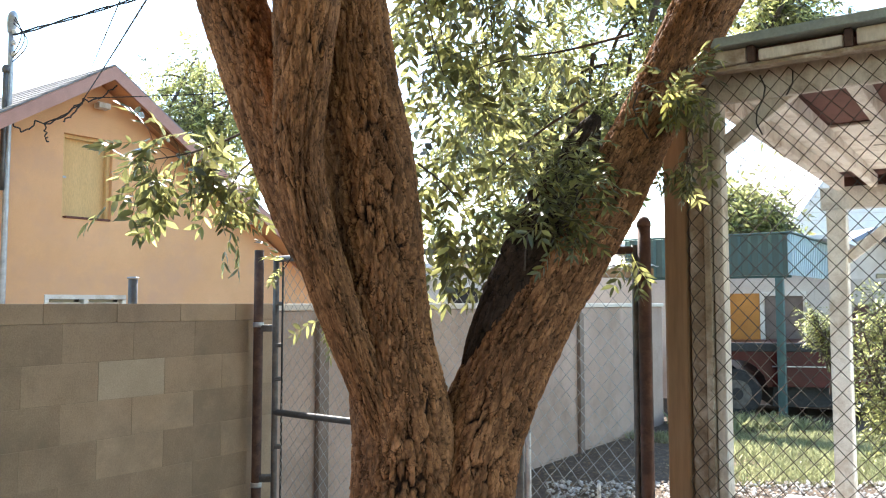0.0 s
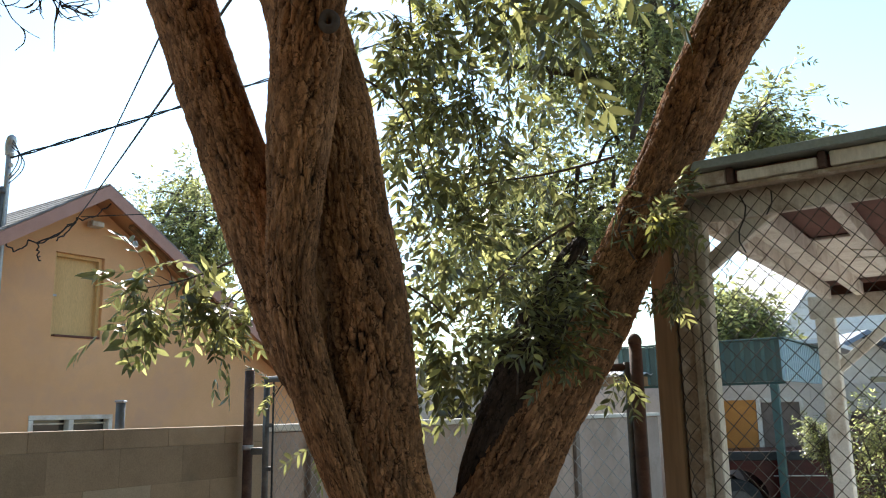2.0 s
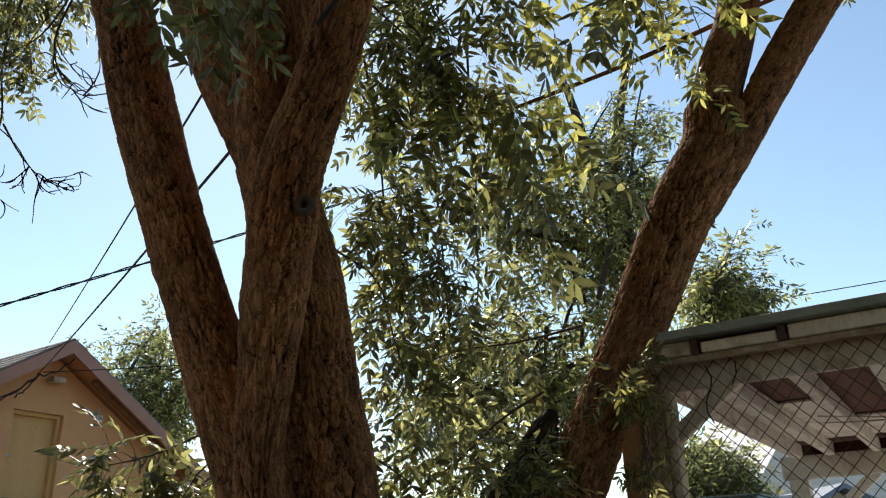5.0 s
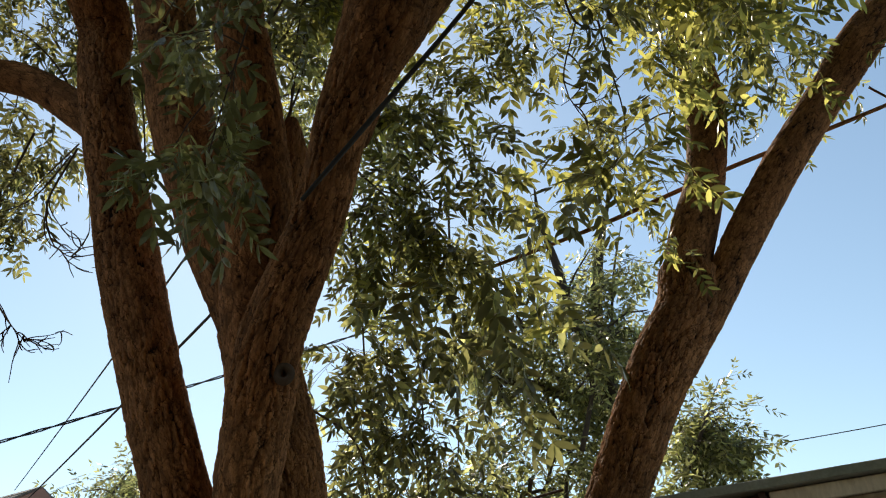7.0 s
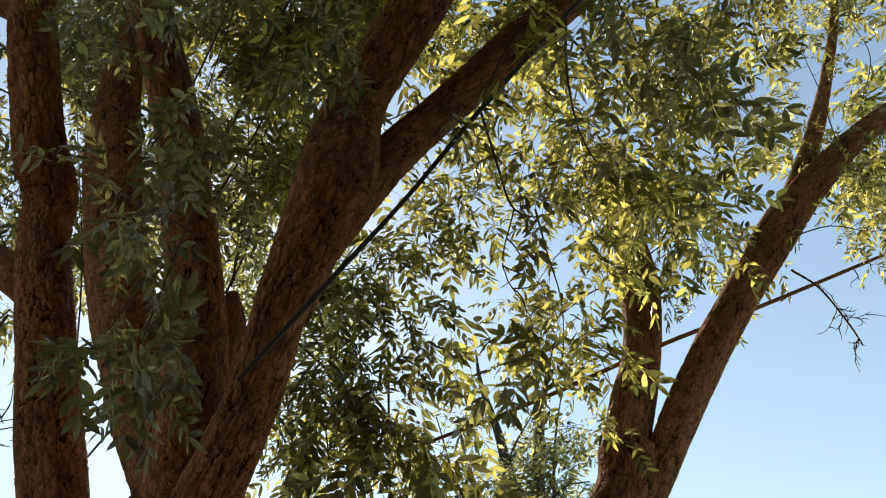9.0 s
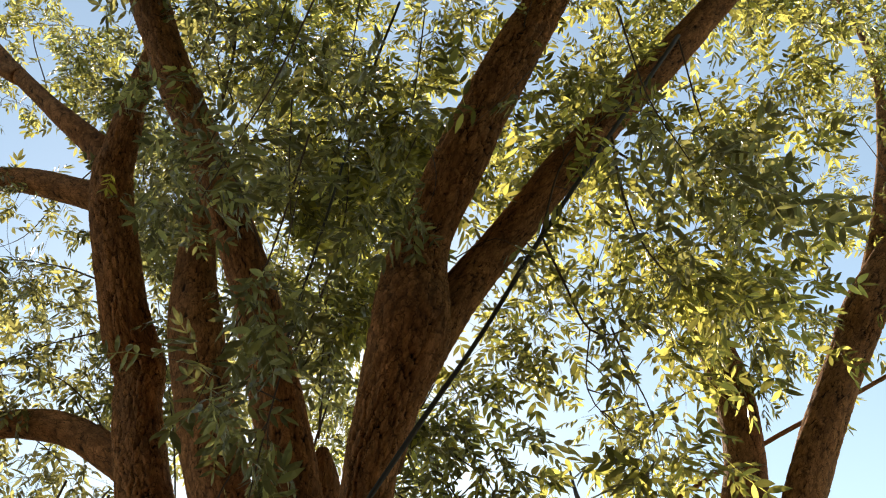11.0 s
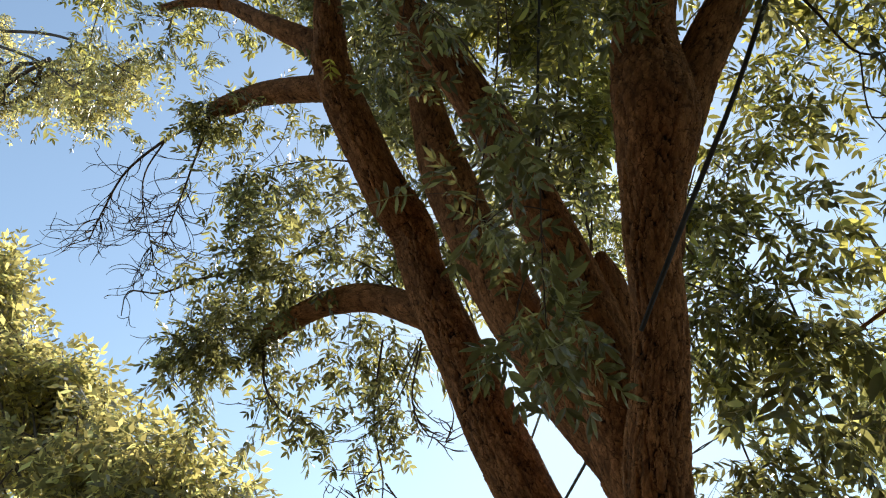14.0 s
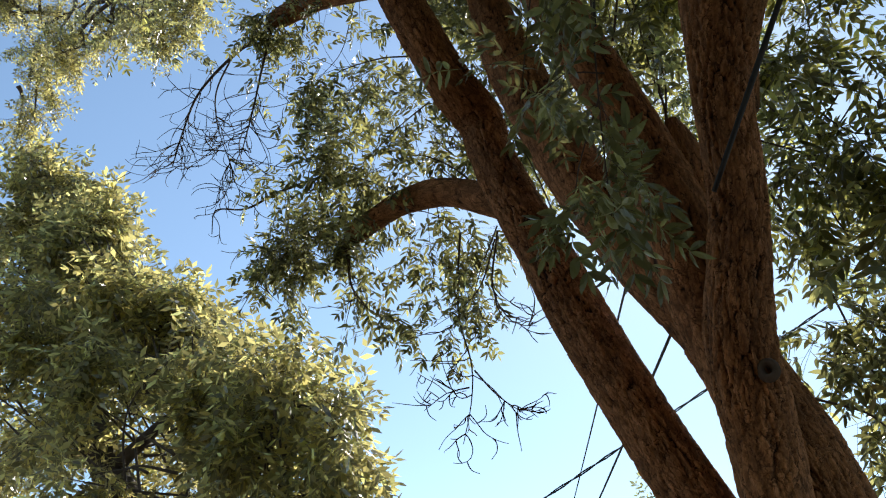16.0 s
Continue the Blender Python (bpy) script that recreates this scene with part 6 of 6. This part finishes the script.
part("canopy_edge", boxes(SH, [((-2.65, -0.03, 2.645), (0.04, 0.06, 2.67)), ((-0.05, 0.064, 2.645), (0.04, 4.4, 2.67))], 0.004), GREEN_METAL, shed)
for i in range(17):
    part("rib", boxes(SH, [((-2.56 + 0.15 * i, -0.016, 2.03), (-2.51 + 0.15 * i, -0.002, 2.63))], 0.003), GREEN_METAL, shed)
for i in range(28):
    part("rib", boxes(SH, [((0.002, 0.07 + 0.15 * i, 2.03), (0.016, 0.12 + 0.15 * i, 2.63))], 0.003), BLUE_SHEET, shed)
part("post", boxes(SH, [((-0.225, -0.03, -0.22), (-0.115, 0.08, 1.978))], 0.005), GREEN_METAL, shed)
part("wall", boxes(SH, [((-6.0, 2.05, -0.3), (-0.06, 2.2, 2.6)), ((-0.058, 2.05, -0.3), (1.2, 2.2, 2.0))], 0.005), BEIGE, shed)
part("roof", boxes(SH, [((-6.1, 1.95, 2.675), (0.3, 5.5, 2.75))], 0.005), PALE_ROOF, shed)
win = part("window", boxes(SH, [((-0.86, 2.01, 0.92), (-0.24, 2.04, 1.72))], 0.004), BROWN_STEEL, shed, "dark brown screened window")
part("frame", boxes(SH, [((-0.94, 1.98, 0.86), (-0.865, 2.045, 1.80)), ((-0.86, 1.98, 1.725), (-0.18, 2.045, 1.80)), ((-0.86, 1.98, 0.86), (-0.18, 2.045, 0.915)), ((-0.235, 1.98, 0.92), (-0.18, 2.045, 1.72))], 0.004), WHITE, win)
part("board", boxes(SH, [((-1.55, 1.99, 0.84), (-0.95, 2.04, 1.77))], 0.004), ORANGE, shed, "orange-brown board")

TRUCK = Matrix(((0.98, 0.19, 0, 4.08), (-0.19, 0.98, 0, 11.32), (0, 0, 1, 0), (0, 0, 0, 1)))
truck = tagged(new("pickup_truck"), "old dark red pickup truck parked under the canopy", "truck")
bm = bmesh.new()
side = []
for x0, z0 in ((-0.75, 0.48), (-0.42, 0.48)):
    side.append((x0, z0))
for k in range(9):
    a = math.pi - k / 8 * math.pi
    side.append((0.0 + 0.42 * math.cos(a), 0.40 + 0.42 * math.sin(a)))
side += [(0.44, 0.45), (3.25, 0.45)]
for k in range(9):
    a = math.pi - k / 8 * math.pi
    side.append((3.7 + 0.42 * math.cos(a), 0.40 + 0.42 * math.sin(a)))
side += [(4.14, 0.48), (4.6, 0.5), (4.62, 0.8), (4.45, 0.98), (3.4, 1.04), (3.05, 1.55), (1.95, 1.58), (1.78, 1.05), (-0.75, 1.0)]
prism(bm, side, 0.0, 1.7, TRUCK)
bmesh.ops.bevel(bm, geom=[e for e in bm.edges if e.calc_length() > 0.3], offset=0.03, segments=2, affect="EDGES")
part("body", bm, RED_PAINT, truck)
# dark box added to stand in for the shade beneath the truck
part("underbody_shade", boxes(TRUCK, [((0.5, 0.15, 0.16), (3.2, 1.55, 0.449))], 0.01), RUBBER, truck, "dark box in place of the shade under the truck")
part("bed_rail", boxes(TRUCK, [((-0.75, -0.02, 0.93), (1.75, 0.06, 1.05))], 0.01), CABLE, truck, "black bed rail")
part("trim_strip", boxes(TRUCK, [((0.48, -0.012, 0.72), (3.2, -0.001, 0.735))], 0.003), CHROME, truck)
part("side_window", boxes(TRUCK, [((2.0, -0.008, 1.12), (2.95, -0.001, 1.48))], 0.02), DARK_GLASS, truck)
for x0 in (0.0, 3.7):
    for y0 in (0.1, 1.6):
        c = TRUCK @ Vector((x0, y0, 0.34))
        q = TRUCK.to_3x3().to_4x4() @ pose(0, 0, 0, 90, 0, 0)
        bm = bmesh.new()
        bmesh.ops.create_cone(bm, cap_ends=True, segments=28, radius1=0.34, radius2=0.34, depth=0.2, matrix=Matrix.Translation(c) @ q)
        bmesh.ops.bevel(bm, geom=[e for e in bm.edges if len(e.link_faces) == 2 and e.calc_face_angle(0) > 1], offset=0.03, segments=2, affect="EDGES")
        wheel = part("wheel", bm, RUBBER, truck, smooth=False)
        bm = bmesh.new()
        bmesh.ops.create_cone(bm, cap_ends=True, segments=24, radius1=0.17, radius2=0.20, depth=0.03, matrix=Matrix.Translation(TRUCK @ Vector((x0, y0 - 0.108 if y0 < 1 else y0 + 0.108, 0.34))) @ q)
        part("rim", bm, DULL_STEEL, wheel)
        bm = bmesh.new()
        bmesh.ops.create_cone(bm, cap_ends=True, segments=16, radius1=0.10, radius2=0.08, depth=0.05, matrix=Matrix.Translation(TRUCK @ Vector((x0, y0 - 0.118 if y0 < 1 else y0 + 0.118, 0.34))) @ q)
        part("hub", bm, CABLE, wheel)


def far_house(label, m, half, depth, wall_h, slope, wall_mat, roof_mat):
    ob = tagged(new("house"), label, "house")
    bm = bmesh.new()
    prism(bm, [(-half, -0.1), (half, -0.1), (half, wall_h), (0, wall_h + slope * half), (-half, wall_h)], 0, depth, m)
    part("wall", bm, wall_mat, ob)
    for sgn in (-1, 1):
        bm = bmesh.new()
        h = half + 0.3
        prism(bm, [(0, wall_h + slope * half + 0.14), (sgn * h, wall_h - slope * 0.3 + 0.14), (sgn * h, wall_h - slope * 0.3 + 0.04), (0, wall_h + slope * half + 0.04)], -0.3, depth + 0.3, m)
        part("roof", bm, roof_mat, ob)
    if half < 1:
        part("door", boxes(m, [((0.1, -0.03, 0.0), (0.6, -0.004, 2.2))], 0.003), DARK_GLASS, ob, "dark doorway")
        return ob
    win = part("window", boxes(m, [((-0.5, -0.03, 1.0), (0.5, -0.004, 2.0))], 0.003), DARK_GLASS, ob)
    part("frame", boxes(m, [((-0.6, -0.05, 2.005), (0.6, -0.004, 2.1)), ((-0.6, -0.05, 0.9), (0.6, -0.004, 0.995)), ((-0.6, -0.05, 0.997), (-0.505, -0.004, 2.003)), ((0.505, -0.05, 0.997), (0.6, -0.004, 2.003))], 0.003), WHITE, win)
    return ob


sided = far_house("tall white gabled house with clapboard siding", Matrix(((1, 0, 0, 12.3), (0, 1, 0, 22.5), (0, 0, 1, 0), (0, 0, 0, 1))), 3.2, 8, 2.9, 1.35, WHITE, PALE_ROOF)
z = 2.2
while z < 7.0:
    w = min(3.15, 3.2 - (z + 0.2 - 2.9) / 1.35)
    bm = bmesh.new()
    prism(bm, [(-w, z), (w, z), (w, z + 0.2), (-w, z + 0.2)], -0.035, -0.004, Matrix.Translation((12.3, 22.5, 0)))
    part("siding_board", bm, CLAPBOARD, sided)
    z += 0.215
far_house("small beige outbuilding with a blue-grey gable roof", Matrix(((1, 0, 0, 8.75), (0, 1, 0, 16.5), (0, 0, 1, 0), (0, 0, 0, 1))), 0.75, 4, 2.62, 0.5, BEIGE, BLUE_ROOF)
far_house("pale house beyond the far wall", Matrix(((0.8, -0.6, 0, 0.5), (0.6, 0.8, 0, 21), (0, 0, 1, 0), (0, 0, 0, 1))), 3.5, 7, 1.9, 0.25, BEIGE, PALE_ROOF)

awning = tagged(new("lean_to"), "grey corrugated lean-to roof beyond the far wall", "lean-to")
AW = Matrix(((0.98, -0.19, 0, 2.0), (0.19, 0.98, 0, 11.8), (0, 0, 1, 0), (0, 0, 0, 1)))
bm = bmesh.new()
cols = 48
top = [[bm.verts.new(AW @ Vector((1.5 * i / cols, y, z + 0.018 * math.sin(i * 1.57)))) for i in range(cols + 1)] for y, z in ((0.0, 2.16), (2.0, 2.42))]
low = [[bm.verts.new(v.co - Vector((0, 0, 0.006))) for v in r] for r in top]
for i in range(cols):
    bm.faces.new((top[0][i], top[0][i + 1], top[1][i + 1], top[1][i]))
    bm.faces.new((low[0][i + 1], low[0][i], low[1][i], low[1][i + 1]))
    bm.faces.new((low[0][i], low[0][i + 1], top[0][i + 1], top[0][i]))
part("roof_sheet", bm, PALE_ROOF, awning, "weathered corrugated sheet")
part("beam", boxes(AW, [((0.0, 0.05, 1.98), (1.5, 0.11, 2.12))], 0.005), WOOD, awning)
for a0 in (0.02, 1.4):
    part("post", boxes(AW, [((a0, 0.04, -0.05), (a0 + 0.09, 0.12, 1.978))], 0.005), WOOD, awning)

# ---- bushes, grass, gravel ----
def bush(label, centre, radii, count, leaf, seed, reach=0.32, lean=0.0):
    ob = tagged(new("bush"), label, "bush", "bushes")
    c = Crown(FAR_SHAPES, leaf, seed)
    for pts in crown_boughs((centre[0] + lean, centre[1], 0.0), centre, radii, count, seed):
        q = [(*p, 0.012 * (1 - 0.25 * i)) for i, p in enumerate(pts)]
        c.spray(q, 12, reach, 0.3, 0.06, 0.45)
        c.twigs.add([p[:3] for p in q], (0.012, 0.009, 0.005), 5)
    c.build(ob, LEAF_FAR)
    return ob


bush("yellow-green bush beside the carport post", (3.529, 7.600, 1.345), (0.15, 0.15, 0.24), 16, 0.07, 61, 0.10, 0.45)
bush("dense green bush beside the carport", (3.959, 7.200, 1.034), (0.32, 0.4, 0.7), 18, 0.11, 62)


def scatter_grass(x0, x1, y0, y1, count, seed, height):
    g = np.random.default_rng(seed)
    o = np.stack([g.uniform(x0, x1, count), g.uniform(y0, y1, count)], 1)
    keep = (np.sin(o[:, 0] * 2.1) + np.sin(o[:, 1] * 1.7 + o[:, 0])) > -1.0
    o = o[keep]
    n = len(o)
    a = g.uniform(0, 2 * np.pi, n)
    h = g.uniform(0.4, 1.0, n) * height
    side = np.stack([np.cos(a), np.sin(a), np.zeros(n)], 1) * 0.006
    lean = np.stack([g.normal(0, 0.35, n), g.normal(0, 0.35, n), np.ones(n)], 1) * h[:, None]
    base = np.column_stack([o, np.full(n, -0.03)])
    v = np.stack([base - side, base + side, base + lean * 0.6 + side * 0.6, base + lean * [1.3, 1.3, 1.0]], 1).reshape(-1, 3)
    k = np.arange(n)[:, None] * 4
    f = np.concatenate([k + [0, 1, 2], k + [0, 2, 3]])
    return v, f


bm = bmesh.new()
bmesh.ops.create_grid(bm, x_segments=30, y_segments=20, size=1.0)
for v in bm.verts:
    a, b = v.co.x * 3.2 + 2.6, v.co.y * 2.1 + 2.0
    edge = 1 + 0.12 * noise.noise(Vector((a, b, 3)))
    q = CP @ Vector((a * edge, b * edge, 0))
    v.co = (q.x, q.y, 0.016 + 0.008 * noise.noise(Vector((q.x * 2, q.y * 2, 0))))
tagged(part("gravel_bed", bm, GRAVEL, smooth=True), "bed of pale crushed gravel under the carport", kind="structure")
v, f = scatter_grass(2.2, 9.5, 7.3, 10.0, 42000, 71, 0.11)
tagged(tri_object("grass", v, f, GRASS), "short sunlit lawn grass", "grass", kind="stuff")
v, f = scatter_grass(3.0, 7.5, 10.2, 11.0, 6000, 72, 0.22)
tagged(tri_object("tall_grass", v, f, GRASS), "taller weeds under the canopy", "grass", kind="stuff")
g = np.random.default_rng(81)
octa = np.array([(1, 0, 0), (-1, 0, 0), (0, 1, 0), (0, -1, 0), (0, 0, 0.7), (0, 0, -0.7)], float)
octf = np.array([(0, 2, 4), (2, 1, 4), (1, 3, 4), (3, 0, 4), (2, 0, 5), (1, 2, 5), (3, 1, 5), (0, 3, 5)])
n = 12000
o = np.column_stack([g.uniform(0.9, 7.0, n), g.uniform(3.4, 7.4, n), np.full(n, 0.0)])
v = (octa[None] * g.uniform(0.006, 0.026, (n, 1, 1)) * g.uniform(0.7, 1.3, (n, 6, 1)) + o[:, None]).reshape(-1, 3)
f = (octf[None] + (np.arange(n) * 6)[:, None, None]).reshape(-1, 3)
tagged(tri_object("gravel", v, f, GRAVEL), "loose pale gravel stones", "gravel", kind="stuff")
g = np.random.default_rng(83)
n = 9000
lv = np.array([(-1, 0, 0), (0, -0.35, 0.12), (1, 0, 0.2), (0, 0.35, 0.12)], float)
ang, tilt = g.uniform(0, 6.28, n), g.normal(0, 0.3, n)
ca, sa = np.cos(ang), np.sin(ang)
s = g.uniform(0.015, 0.04, n)
q = lv[None] * s[:, None, None]
q = np.stack([q[:, :, 0] * ca[:, None] - q[:, :, 1] * sa[:, None], q[:, :, 0] * sa[:, None] + q[:, :, 1] * ca[:, None], q[:, :, 2] + q[:, :, 0] * tilt[:, None] * 0.4], 2)
o = np.column_stack([g.uniform(-1.2, 3.2, n), g.uniform(2.0, 10.0, n), np.full(n, 0.012)])
v = (q + o[:, None]).reshape(-1, 3)
k = np.arange(n)[:, None] * 4
tagged(tri_object("leaf_litter", v, np.concatenate([k + [0, 1, 2], k + [0, 2, 3]]), LITTER), "dry brown leaves scattered on the dirt", "leaf litter", kind="stuff")
stake = tagged(pipe("stake", [(0.95, 5.0, 0), (0.95, 5.0, 0.25), (0.95, 5.0, 0.5)], 0.012, WHITE, None, 8), "short white stake in the dirt", "stake")
